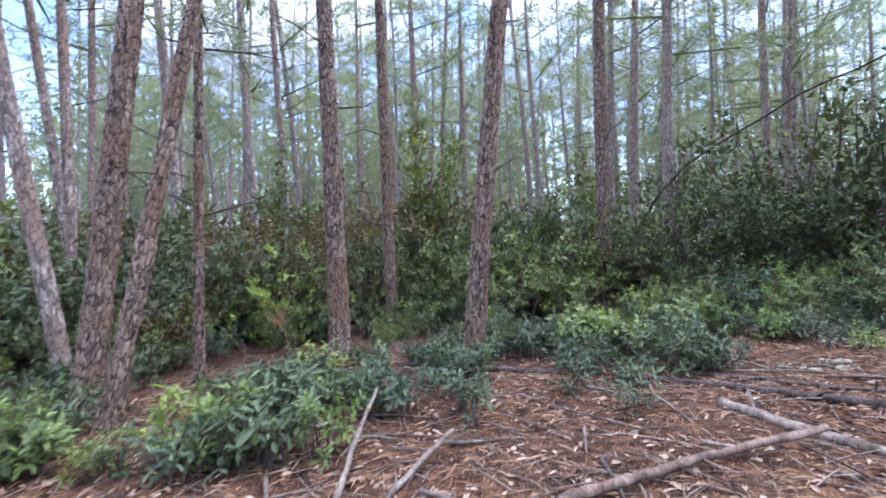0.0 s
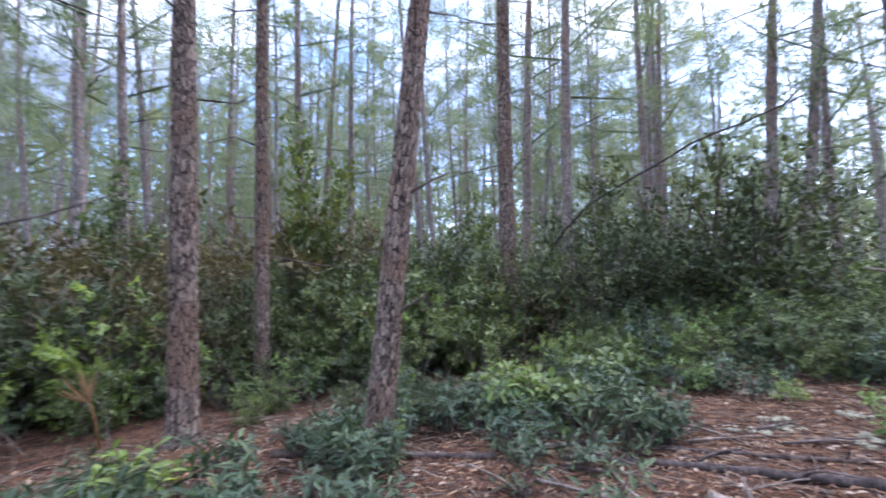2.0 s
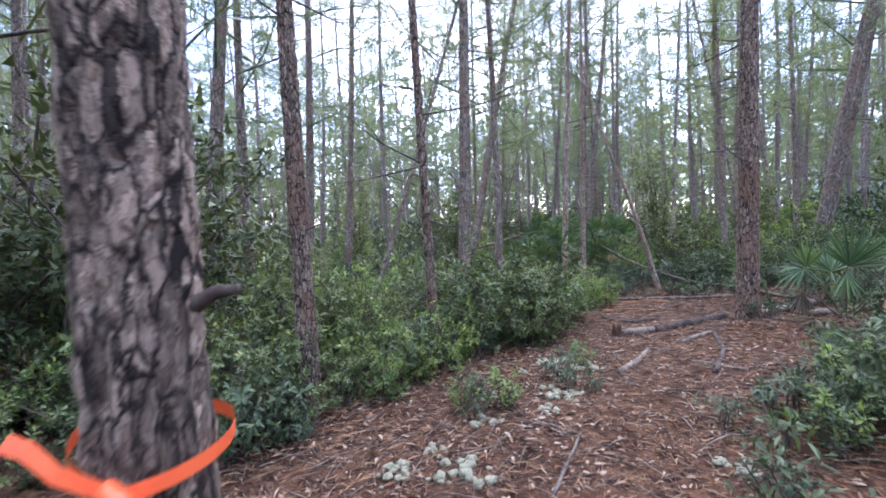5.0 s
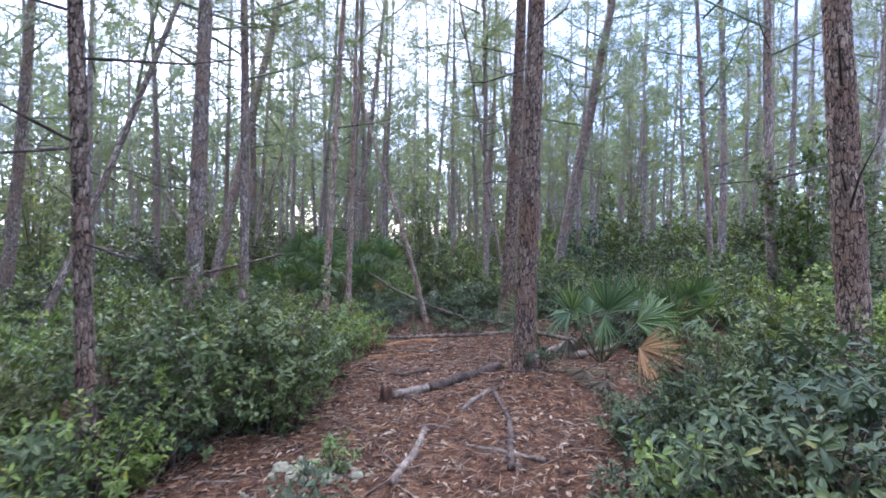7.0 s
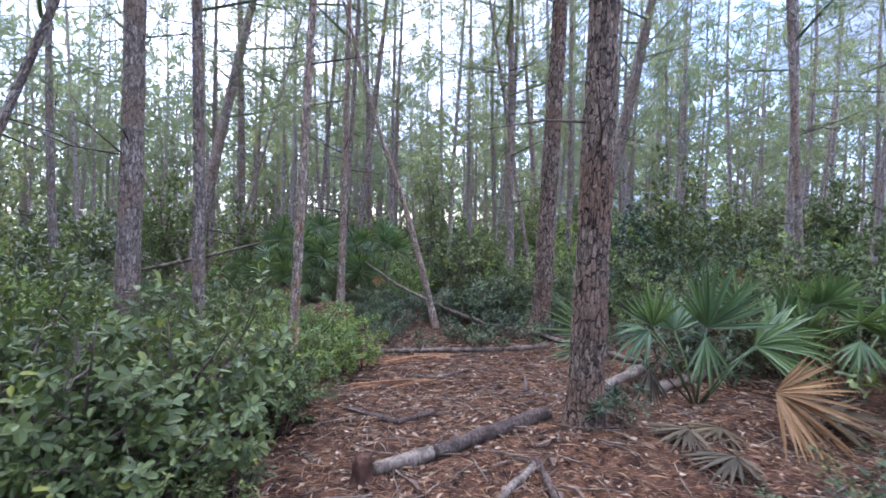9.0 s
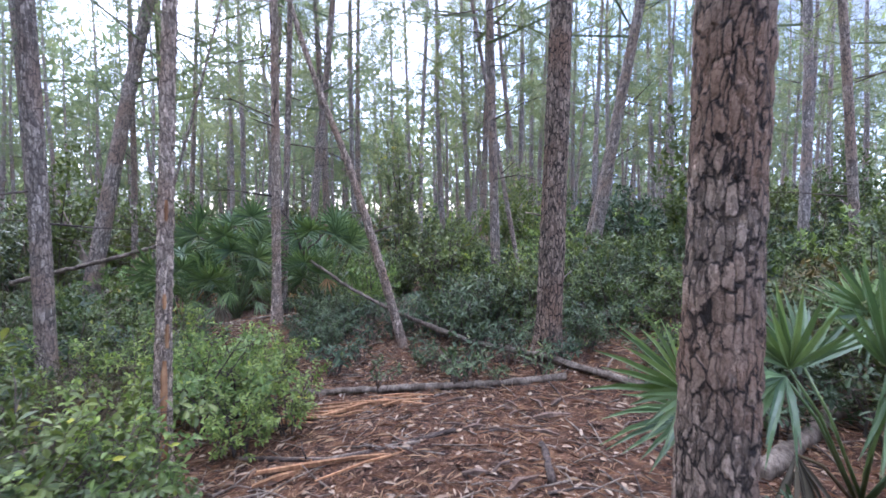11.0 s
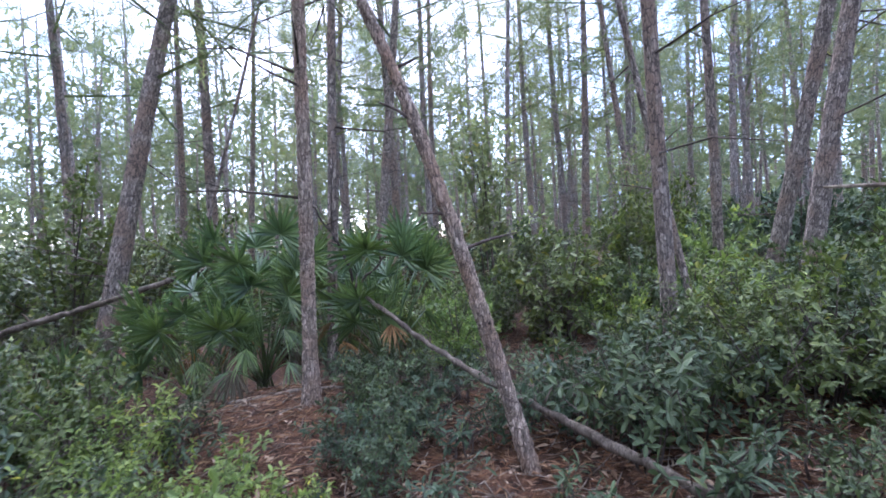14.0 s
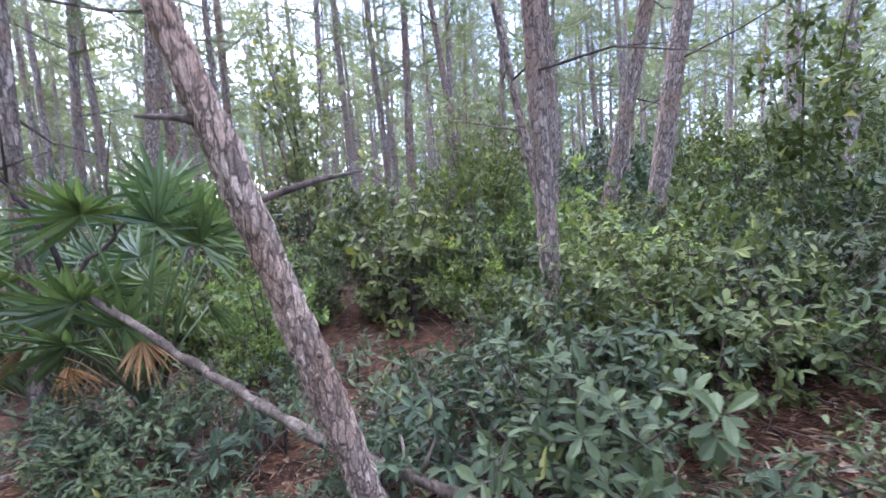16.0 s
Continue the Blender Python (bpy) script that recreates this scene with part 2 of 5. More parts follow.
M_BARK = bark_material("pine_bark", (0.232, 0.176, 0.130), 31.0, True, (0.020, 0.015, 0.012))
M_SNAG = bark_material("flaking_thin_bark", (0.42, 0.335, 0.258), 40.0, True, (0.12, 0.088, 0.068))
# paler bark copies for distant trunks: air haze put into the colour
M_BARK_HAZE = bark_material("haze_paled_pine_bark", (0.36, 0.315, 0.275), 26.0, False, (0.11, 0.094, 0.084))
M_BARK_FAR = bark_material("half_hazed_pine_bark", (0.335, 0.278, 0.228), 32.0, False, (0.085, 0.066, 0.054))
M_GROUND = ground_material()
# needle green lightened and blued, so the colour carries some far haze
M_NEEDLE = leaf_material("pine_needles", (0.105, 0.140, 0.105), (0.225, 0.275, 0.205), 0.5, 0.55)
M_BROAD = leaf_material("broad_green_leaves", (0.052, 0.086, 0.024), (0.165, 0.228, 0.066), 0.45, 0.26, 120.0, 0.3)
M_FINE = leaf_material("dark_evergreen_leaves", (0.044, 0.066, 0.032), (0.122, 0.158, 0.075), 0.62, 0.14, 120.0, 0.25)
M_LIGHT = leaf_material("fresh_green_leaves", (0.095, 0.168, 0.036), (0.265, 0.385, 0.10), 0.48, 0.45, 120.0, 0.35)
M_OAK = leaf_material("yellow_green_oak_leaves", (0.075, 0.120, 0.028), (0.21, 0.28, 0.065), 0.45, 0.3, 120.0, 0.4)
M_BLUE = leaf_material("blue_green_leaves", (0.032, 0.062, 0.034), (0.098, 0.156, 0.090), 0.50, 0.2, 120.0, 0.28)
M_RUST = leaf_material("rusty_green_leaves", (0.068, 0.056, 0.028), (0.150, 0.122, 0.055), 0.65, 0.2, 120.0, 0.25)
M_PALM = leaf_material("palmetto_green", (0.042, 0.098, 0.036), (0.155, 0.265, 0.110), 0.36, 0.2, 40.0, 0.6)
M_DEADFAN = leaf_material("dry_palm_tan", (0.20, 0.105, 0.05), (0.40, 0.24, 0.135), 0.75, 0.2, 40.0, 0.2)
M_OLDFAN = leaf_material("old_grey_palm", (0.06, 0.046, 0.037), (0.15, 0.122, 0.10), 0.8, 0.1, 40.0, 0.2)
M_TWIG = wood_material("grey_brown_twig", (0.075, 0.055, 0.045), (0.19, 0.155, 0.13))
M_DEAD = wood_material("weathered_dead_wood", (0.105, 0.083, 0.062), (0.32, 0.268, 0.215))
M_LOG = wood_material("dark_log_bark", (0.030, 0.022, 0.018), (0.165, 0.128, 0.105), 22.0)
M_GREYLOG = wood_material("grey_log_bark", (0.095, 0.071, 0.050), (0.37, 0.305, 0.235), 22.0)
M_ROT = wood_material("pale_rotten_wood", (0.11, 0.082, 0.060), (0.40, 0.335, 0.265), 20.0)
M_ORANGEWOOD = wood_material("fresh_orange_wood", (0.30, 0.145, 0.07), (0.56, 0.33, 0.17))
M_WARM = wood_material("warm_brown_dead_wood", (0.13, 0.088, 0.066), (0.34, 0.25, 0.19))
M_STUMP = wood_material("red_brown_rotten_stump", (0.07, 0.036, 0.024), (0.21, 0.115, 0.075))
M_LICHEN = plain_material("pale_reindeer_lichen", (0.21, 0.20, 0.12), (0.47, 0.44, 0.29), 110.0, 0.95, 1.0, 0.02)
M_TAPE = plain_material("orange_flagging_tape", (0.85, 0.115, 0.03), (0.95, 0.17, 0.05), 18.0, 0.38, 0.3, 0.004)
M_NEEDLE_DRY = piece_material("fallen_needles", (0.0, (0.075, 0.032, 0.016)), (0.55, (0.23, 0.112, 0.052)), (1.0, (0.45, 0.29, 0.155)))
M_LEAF_DRY = piece_material("fallen_leaves", (0.0, (0.06, 0.032, 0.019)), (0.5, (0.20, 0.115, 0.064)), (0.8, (0.36, 0.255, 0.165)), (1.0, (0.40, 0.31, 0.22)))


# ---- shapes ----
def smooth(u):
    u = max(0.0, min(1.0, u))
    return u * u * (3 - 2 * u)


def ground_z(x, y):
    u = smooth((x - 4.0) / 4.0)
    z = -0.2 + 0.22 * u - 0.055 * u * max(-7.0, min(7.0, y - 2.5))
    z += 0.16 * math.exp(-((x - 10.4) ** 2 + (y - 1.4) ** 2) / 0.5)
    z += 0.17 * math.exp(-((x - 13.4) ** 2 + (y - 1.2) ** 2) / 0.6)
    z += 0.33 * math.exp(-(x - 15.6) ** 2 / 1.5 - (y - 4.9) ** 2 / 2.0)
    far = smooth((math.hypot(x - 7, y - 3) - 12) / 20)
    z += far * 0.35 * noise.noise((x * 0.07, y * 0.07, 3.1))
    return z + 0.035 * noise.noise((x * 0.9, y * 0.9, 0.4)) + 0.012 * noise.noise((x * 3.7, y * 3.7, 1.7))


class Soup:
    """Vertices and faces gathered for one mesh."""

    def __init__(self):
        self.v, self.f = [], []

    def add(self, verts, faces):
        n = len(self.v)
        self.v.extend(verts)
        self.f.extend(tuple(i + n for i in f) for f in faces)

    def tube(self, points, radii, sides=6, cap=True):
        rings, n = [], len(points)
        pts = [Vector(p) for p in points]
        side = None
        for i, p in enumerate(pts):
            d = (pts[min(i + 1, n - 1)] - pts[max(i - 1, 0)]).normalized()
            if side is None:
                side = d.orthogonal().normalized()
            side = (side - d * side.dot(d)).normalized()
            up = d.cross(side)
            for k in range(sides):
                a = 2 * math.pi * k / sides
                rings.append(tuple(p + (side * math.cos(a) + up * math.sin(a)) * radii[i]))
        faces = [(i * sides + k, i * sides + (k + 1) % sides, (i + 1) * sides + (k + 1) % sides, (i + 1) * sides + k)
                 for i in range(n - 1) for k in range(sides)]
        if cap:
            faces += [tuple(range(sides))[::-1], tuple(range((n - 1) * sides, n * sides))]
        self.add(rings, faces)

    def blade(self, p, v, up, n, w):
        side = v.cross(up)
        side = side.normalized() * w / 2 if side.length > 1e-4 else Vector((w / 2, 0, 0))
        self.add([tuple(p - side), tuple(p + side), tuple(p + v * n)], [(0, 1, 2)])

    def leaf(self, p, d, n, length, width, six):
        """A leaf folded along its midrib, from p along d with its face to n."""
        s = d.cross(n)
        s = s.normalized() if s.length > 1e-4 else d.orthogonal().normalized()
        n = s.cross(d)
        w, lift = width / 2, n * width * 0.22
        if six:
            v = []
            for u, k in ((0.0, 0.14), (0.3, 0.60), (0.6, 0.98), (0.85, 0.80), (1.0, 0.12)):
                c = p + d * length * u - n * length * 0.16 * u * u
                v += [tuple(c + s * w * k + lift * k), tuple(c), tuple(c - s * w * k + lift * k)]
            self.add(v, [f for j in range(4) for f in ((j * 3, j * 3 + 1, j * 3 + 4, j * 3 + 3), (j * 3 + 1, j * 3 + 2, j * 3 + 5, j * 3 + 4))])
        else:
            v = [p, p + d * length * 0.55 + s * w + lift, p + d * length, p + d * length * 0.55 - s * w + lift]
            self.add([tuple(q) for q in v], [(0, 1, 2), (0, 2, 3)])

    def mesh(self, name, mat, round_off=True):
        me = bpy.data.meshes.new(name)
        me.from_pydata(self.v, [], self.f)
        me.materials.append(mat)
        if round_off:
            me.polygons.foreach_set("use_smooth", [True] * len(me.polygons))
        me.update()
        return me


def part(name, soup, mat, parent, label="", round_off=True):
    ob = new(name, soup.mesh(name, mat, round_off) if isinstance(soup, Soup) else soup)
    ob.parent = parent
    if label:
        tagged(ob, label)
    return ob


def thing(name, x, y, label, category, group="", z=None, turn=0.0):
    e = new(name)
    e.empty_display_size = 0.2
    e.matrix_basis = Matrix.Translation((x, y, ground_z(x, y) if z is None else z)) @ Matrix.Rotation(turn, 4, "Z")
    return tagged(e, label, category, group)


def unit(r):
    a, z = r.uniform(0, 2 * math.pi), r.uniform(-1, 1)
    s = math.sqrt(1 - z * z)
    return Vector((s * math.cos(a), s * math.sin(a), z))


def spot(x, y, scale, turn, tilt=(0, 0), sink=0.0):
    """A pose on the ground, scaled and turned about the upright."""
    shear = Matrix(((1, 0, tilt[0], 0), (0, 1, tilt[1], 0), (0, 0, 1, 0), (0, 0, 0, 1)))
    return Matrix.Translation((x, y, ground_z(x, y) - sink)) @ Matrix.Rotation(math.atan2(math.hypot(*tilt), 1), 4, Vector((-tilt[1], tilt[0], 0)) if any(tilt) else "X") @ Matrix.Rotation(turn, 4, "Z") @ Matrix.Diagonal((scale, scale, scale, 1))


# ---- ground ----
def axis(lo, hi, step, ends):
    xs = list(np.arange(lo, hi, step))
    d, left, right = step, [], []
    a, b = lo, xs[-1]
    while a > -ends:
        d *= 1.35
        a -= d
        b += d
        left.append(a)
        right.append(b)
    return left[::-1] + xs + right


def build_ground():
    xs, ys = axis(-6, 21, 0.13, 600), axis(-6, 13, 0.13, 600)
    s = Soup()
    s.v = [(x, y, ground_z(x, y)) for y in ys for x in xs]
    w = len(xs)
    s.f = [(j * w + i, j * w + i + 1, (j + 1) * w + i + 1, (j + 1) * w + i) for j in range(len(ys) - 1) for i in range(w - 1)]
    tagged(new("ground", s.mesh("ground", M_GROUND)), "forest floor of red-brown pine needle litter", "ground", kind="structure")


build_ground()

LINE = [Vector(row[1][:2]) for row in PATH]


def off_path(x, y):
    p = Vector((x, y))
    best = 99.0
    for a, b in zip(LINE, LINE[1:]):
        ab = b - a
        k = max(0.0, min(1.0, (p - a).dot(ab) / max(ab.dot(ab), 1e-6)))
        best = min(best, (p - a - ab * k).length)
    return best


# open patches of litter: x, y, half widths
OPEN = [(0.9, 2.4, 3.4, 1.5), (3.6, 3.6, 2.4, 1.6), (5.6, 3.3, 2.0, 1.5), (8.0, 2.6, 2.2, 0.9), (10.8, 2.7, 2.4, 1.0), (11.6, 1.6, 1.6, 0.9), (12.9, 3.1, 1.3, 0.7), (14.0, 3.4, 1.2, 0.6), (14.8, 4.5, 0.8, 0.6), (14.1, 0.6, 0.9, 0.5), (16.9, 2.75, 1.5, 0.5), (10.2, 0.35, 0.9, 0.9)]


def is_open(x, y, grow=0.0):
    return any(((x - a) / (w + grow)) ** 2 + ((y - b) / (h + grow)) ** 2 < 1 for a, b, w, h in OPEN)


# ---- pines ----
def crown_mesh(seed, height, low=0.30, branches=21, tufts=7):
    r, s = random.Random(seed), Soup()
    for i in range(branches):
        u = low + (1 - low) * (i + r.random()) / branches
        z = height * u
        reach = height * 0.17 * (1.15 - u) ** 0.6 * r.uniform(0.6, 1.2) + 0.35
        a = i * 2.4 + r.uniform(-0.5, 0.5)
        d = Vector((math.cos(a), math.sin(a), r.uniform(0.05, 0.5)))
        base = Vector((0, 0, z))
        s.tube([base, base + d * reach * 0.55, base + d * reach + Vector((0, 0, reach * 0.15))], [0.028, 0.018, 0.008], 3, False)
        for k in range(tufts):
            c = base + d * reach * (0.35 + 0.65 * (k + r.random()) / tufts) + unit(r) * 0.30
            n = unit(r)
            for _ in range(21):
                v = (unit(r) + d * 0.4 + Vector((0, 0, 0.25))).normalized()
                s.blade(c + unit(r) * 0.14, v, n, r.uniform(0.22, 0.42), 0.019)
    return s.mesh("crown", M_NEEDLE, False)


def dead_branch(s, r, lo, hi, rad):
    z, a = r.uniform(lo, hi), r.uniform(0, 6.3)
    n = r.uniform(0.25, 1.25)
    d = Vector((math.cos(a), math.sin(a), r.uniform(-0.25, 0.5)))
    p = Vector((0, 0, z)) + d * rad * 0.6
    q = p + d * n * 0.55 + unit(r) * 0.05
    s.tube([p, q, p + d * n + unit(r) * 0.12], [0.012, 0.008, 0.003], 5)
    if n > 0.6:
        s.tube([q, q + (d + unit(r) * 0.7) * n * 0.3], [0.005, 0.002], 4)


def trunk_soup(r, radius, height, sides, step, dense_to, bend):
    s, pts, radii, z = Soup(), [], [], -0.12
    ph = r.uniform(0, 6.3)
    while z < height:
        pts.append((bend * math.sin(z * 0.45 + ph) - bend * math.sin(ph), bend * math.cos(z * 0.38 + ph) - bend * math.cos(ph), z))
        radii.append(radius * (1.04 - 0.80 * max(z, 0) / height + 0.42 * math.exp(-max(z, 0) / 0.16)) * (1 + 0.025 * math.sin(z * 5 + ph)))
        z += step if z < dense_to else max(step, 0.8)
    s.tube(pts, radii, sides)
    return s


CROWNS = [crown_mesh(40 + i, 15.0) for i in range(5)]
HIGH = [crown_mesh(50 + i, 15.0, 0.55, 13) for i in range(3)]
LABELS = ("straight pine with plated grey-brown bark and a green needle crown", "slender pine with scaly bark and dead lower twigs")


def pine(x, y, lean, dia, height=15.0, near=True, stubs=7, label=LABELS[0]):
    r = random.Random(int(x * 100) * 7 + int(y * 100))
    e = thing("pine_tree", x, y, label, "pine tree", "pines of the wood")
    e.matrix_basis = spot(x, y, 1.0, 0.0, lean, 0.02)
    rad = dia / 2
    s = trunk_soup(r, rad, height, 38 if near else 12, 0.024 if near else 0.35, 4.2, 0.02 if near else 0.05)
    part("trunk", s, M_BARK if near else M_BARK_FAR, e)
    c = part("crown", HIGH[r.randrange(3)] if near else CROWNS[r.randrange(5)], None, e)
    c.matrix_basis = Matrix.Rotation(r.uniform(0, 6.3), 4, "Z") @ Matrix.Diagonal((1, 1, height / 15.0, 1))
    if stubs:
        for _ in range(stubs):
            b = Soup()
            dead_branch(b, r, 1.6 if near else 1.2, 6.0, rad)
            part("dead_branch", b, M_TWIG, e)
    return e


# pines along the walk: place, lean per metre of height, diameter
pine(-2.68, 2.18, (0.080, 0.086), 0.230)
pine(-2.21, 1.94, (0.157, 0.146), 0.155, 13)
pine(-2.35, 3.05, (0.030, 0.028), 0.115, 13, stubs=9, label=LABELS[1])
pine(-1.40, 4.20, (-0.017, -0.008), 0.240)
pine(-1.25, 5.68, (-0.009, -0.003), 0.185, stubs=8)
stub_pine = pine(0.20, 3.70, (0.105, 0.014), 0.215, stubs=2)
pine(2.04, 8.05, (0.008, -0.001), 0.300)
pine(3.30, 8.85, (0.035, -0.009), 0.220, near=False)
ribbon_pine = pine(3.59, 2.89, (-0.002, 0.002), 0.185, stubs=0)
plated_pine = pine(3.62, 1.47, (0.006, -0.090), 0.242, stubs=0)
pine(10.42, 1.56, (-0.006, -0.022), 0.262)
thick_pine = pine(13.38, 1.38, (-0.013, -0.031), 0.262, stubs=3)
scarred_pine = pine(12.02, 4.34, (0.030, -0.035), 0.125, 13, stubs=2, label="slender pine with orange bark scars and scaly bark")
thin_pine = pine(15.34, 4.63, (0.006, -0.010), 0.140, 13, stubs=6, label=LABELS[1])
pine(6.50, 5.43, (-0.012, 0.010), 0.205)
pine(8.15, 4.97, (-0.017, 0.029), 0.135, 13, stubs=8, label=LABELS[1])
side_pine = pine(8.84, -1.02, (0.043, 0.050), 0.262, stubs=4)
pine(16.04, 1.48, (0.007, 0.038), 0.150, 13, near=False)
for x, y, lx, ly, d in (
        (-3.35, 2.61, -0.069, -0.091, 0.15), (-5.18, 4.32, -0.047, -0.059, 0.13), (-5.24, 4.24, 0.014, 0.017, 0.15), (-6.65, 5.67, 0.033, 0.037, 0.14),
        (-4.58, 8.66, -0.007, -0.004, 0.18), (3.15, 11.94, 0.053, -0.010, 0.27), (-2.41, 12.73, -0.029, -0.007, 0.26), (-1.69, 14.92, 0.028, 0.004, 0.24)):
    pine(x, y, (lx, ly), d, near=False)
for x, y, lx, ly, d in (
        (-2.61, 15.77, 0.047, 0.009, 0.24), (-5.62, 15.90, -0.002, 0.0, 0.22), (-8.23, 12.26, 0.017, 0.012, 0.22), (6.0, 11.09, 0.008, -0.004, 0.21),
        (6.93, 12.32, 0.028, -0.013, 0.20), (7.54, 9.37, 0.057, -0.043, 0.26), (7.90, 9.10, 0.075, -0.065, 0.24), (12.76, 6.77, 0.019, -0.041, 0.29)):
    pine(x, y, (lx, ly), d, near=False)
for x, y, lx, ly, d in (
        (9.6, 9.9, 0.0, 0.0, 0.2), (12.35, 11.06, 0.021, -0.022, 0.24), (14.55, 11.64, 0.042, -0.051, 0.24), (20.5, 8.9, -0.002, 0.004, 0.24),
        (13.3, 6.1, -0.007, 0.014, 0.17), (12.89, -3.14, 0.020, 0.026, 0.17), (15.17, -3.40, 0.027, 0.043, 0.13), (17.56, -0.41, -0.053, -0.161, 0.22)):
    pine(x, y, (lx, ly), d, near=False)
for x, y, lx, ly, d in (
        (11.41, 8.44, 0.200, -0.249, 0.11), (17.65, 8.91, 0.117, -0.168, 0.30), (16.57, 4.92, 0.011, -0.027, 0.11), (17.03, 0.84, 0.039, 0.185, 0.086),
        (19.70, -0.45, 0.0, 0.0, 0.165), (19.15, -0.80, -0.100, -0.166, 0.23), (21.57, 5.82, 0.023, -0.092, 0.23), (22.68, 5.49, -0.005, 0.020, 0.20)):
    pine(x, y, (lx, ly), d, near=False)
for x, y, lx, ly, d in (
        (25.79, 0.63, -0.003, -0.017, 0.25), (23.97, 10.17, 0.022, -0.039, 0.18), (21.43, 10.33, 0.016, -0.021, 0.17), (24.47, -0.70, 0.025, 0.104, 0.20),
        (27.80, 5.33, 0.002, -0.012, 0.26), (18.93, 8.74, 0.143, -0.218, 0.075)):
    pine(x, y, (lx, ly), d, near=False)


def stub(tree, z, dx, dy, dz, rad, mat):
    """A broken branch on a trunk, z up from its foot."""
    s = Soup()
    d = Vector((dx, dy, dz))
    p = Vector((0, 0, z)) + Vector((dx, dy, 0)).normalized() * rad
    s.tube([p - d.normalized() * 0.04, p + d * 0.5 + Vector((0, 0, 0.012)), p + d], [0.013, 0.010, 0.007], 7)
    part("branch_stub", s, mat, tree)


stub(ribbon_pine, 1.25, -0.16, 0.10, 0.07, 0.08, M_DEAD)
stub(ribbon_pine, 1.62, 0.02, -0.07, 0.03, 0.08, M_TWIG)
stub(ribbon_pine, 1.18, 0.14, -0.12, 0.02, 0.08, M_TWIG)
stub(plated_pine, 1.52, 0.06, -0.15, 0.05, 0.09, M_DEAD)
stub(plated_pine, 1.55, -0.02, 0.13, 0.08, 0.09, M_DEAD)
stub(plated_pine, 2.35, -0.05, 0.16, 0.09, 0.09, M_DEAD)
stub(stub_pine, 2.0, 0.26, -0.05, 0.16, 0.09, M_DEAD)
stub(stub_pine, 1.1, 0.17, -0.06, 0.13, 0.09, M_DEAD)
stub(thick_pine, 1.36, 0.50, 0.12, 0.06, 0.10, M_DEAD)
stub(thick_pine, 0.66, 0.82, -0.44, 0.10, 0.11, M_DEAD)
stub(side_pine, 2.9, -0.35, 0.30, 0.22, 0.11, M_TWIG)
stub(side_pine, 2.3, 0.30, -0.30, 0.30, 0.11, M_TWIG)
stub(side_pine, 2.0, -0.22, 0.22, 0.12, 0.11, M_TWIG)


def scar(tree, z, az, tall, wide, rad):
    """A patch of stripped bark that shows the orange wood."""
    s, n = Soup(), 8
    for j in range(n + 1):
        v = j / n - 0.5
        for k in range(5):
            a = az + (k / 4 - 0.5) * wide / rad * (1 - 1.6 * v * v) * (1 + 0.3 * noise.noise((j * 0.9, k * 0.7, z)))
            q = rad * (1.0 if 0 < k < 4 else 0.86)
            s.v.append((q * math.cos(a), q * math.sin(a), z + tall * v))
    s.f = [(j * 5 + k, j * 5 + k + 1, (j + 1) * 5 + k + 1, (j + 1) * 5 + k) for j in range(n) for k in range(4)]
    part("bark_scar", s, M_ORANGEWOOD, tree, "orange stripped bark scar")


for z, az, tall, wide, rad in ((0.55, 3.75, 0.42, 0.05, 0.074), (0.92, 4.0, 0.16, 0.035, 0.072), (1.15, 3.7, 0.10, 0.03, 0.071), (1.75, 3.75, 0.14, 0.03, 0.070), (0.2, 3.8, 0.25, 0.06, 0.082)):
    scar(scarred_pine, z, az, tall, wide, rad)


for o in (*scarred_pine.children, *thin_pine.children):
    if o.name.startswith("trunk"):
        o.data.materials[0] = M_SNAG


def leaning_snag():
    base = ground_z(14.54, 2.84) - 0.04
    e = thing("leaning_trunk", 14.54, 2.84, "bare dead pine trunk leaning over the fallen log", "dead tree", z=base)
    s, r = Soup(), random.Random(5)

    def line(z):
        return Vector((-0.03 * z + 0.012 * math.sin(z * 3), 0.228 * z + 0.025 * z * z * (1 if z < 3 else 3 / z) + 0.010 * math.sin(z * 2.1), z))

    pts = [line(z) for z in np.arange(-0.05, 7.5, 0.025)]
    s.tube(pts, [max(0.012, 0.066 - 0.0075 * p[2]) * (1 + 0.05 * math.sin(p[2] * 9) + 0.05 * noise.noise((p[2] * 6, 2, 2))) for p in pts], 22)
    part("trunk", s, M_SNAG, e)
    for z, dx, dy, dz in ((1.66, -0.05, 0.17, 0.02), (1.44, 0.35, -0.36, 0.10), (2.25, -0.10, 0.20, 0.12), (2.6, 0.1, -0.16, 0.1), (0.95, -0.10, -0.03, 0.05)):
        b = Soup()
        p, d = line(z), Vector((dx, dy, dz))
        b.tube([p, p + d * 0.5 + unit(r) * 0.015, p + d], [0.013, 0.010, 0.004], 6)
        part("branch_stub", b, M_TWIG, e)


leaning_snag()

# pines further off
PINES = []
for i in range(5):
    r = random.Random(90 + i)
    e = thing("pine_tree", (14.0, 20.0, 27.0, 9.0, 4.0)[i], (24.0, 16.0, -4.5, 16.0, 19.0)[i], "tall slender pine standing deep in the wood", "pine tree", "pines of the wood")
    # whole trunk in the paled bark, distance haze painted into it
    part("trunk", trunk_soup(r, r.uniform(0.085, 0.125), 15.5, 9, 0.7, 20, 0.08), M_BARK_HAZE, e)
    part("crown", CROWNS[i], None, e)
    b = Soup()
    for _ in range(7):
        dead_branch(b, r, 1.5, 7.5, 0.09)
    tagged(part("dead_twig", b, M_TWIG, e, "bare dead grey twigs"), kind="stuff")
    PINES.append(e)
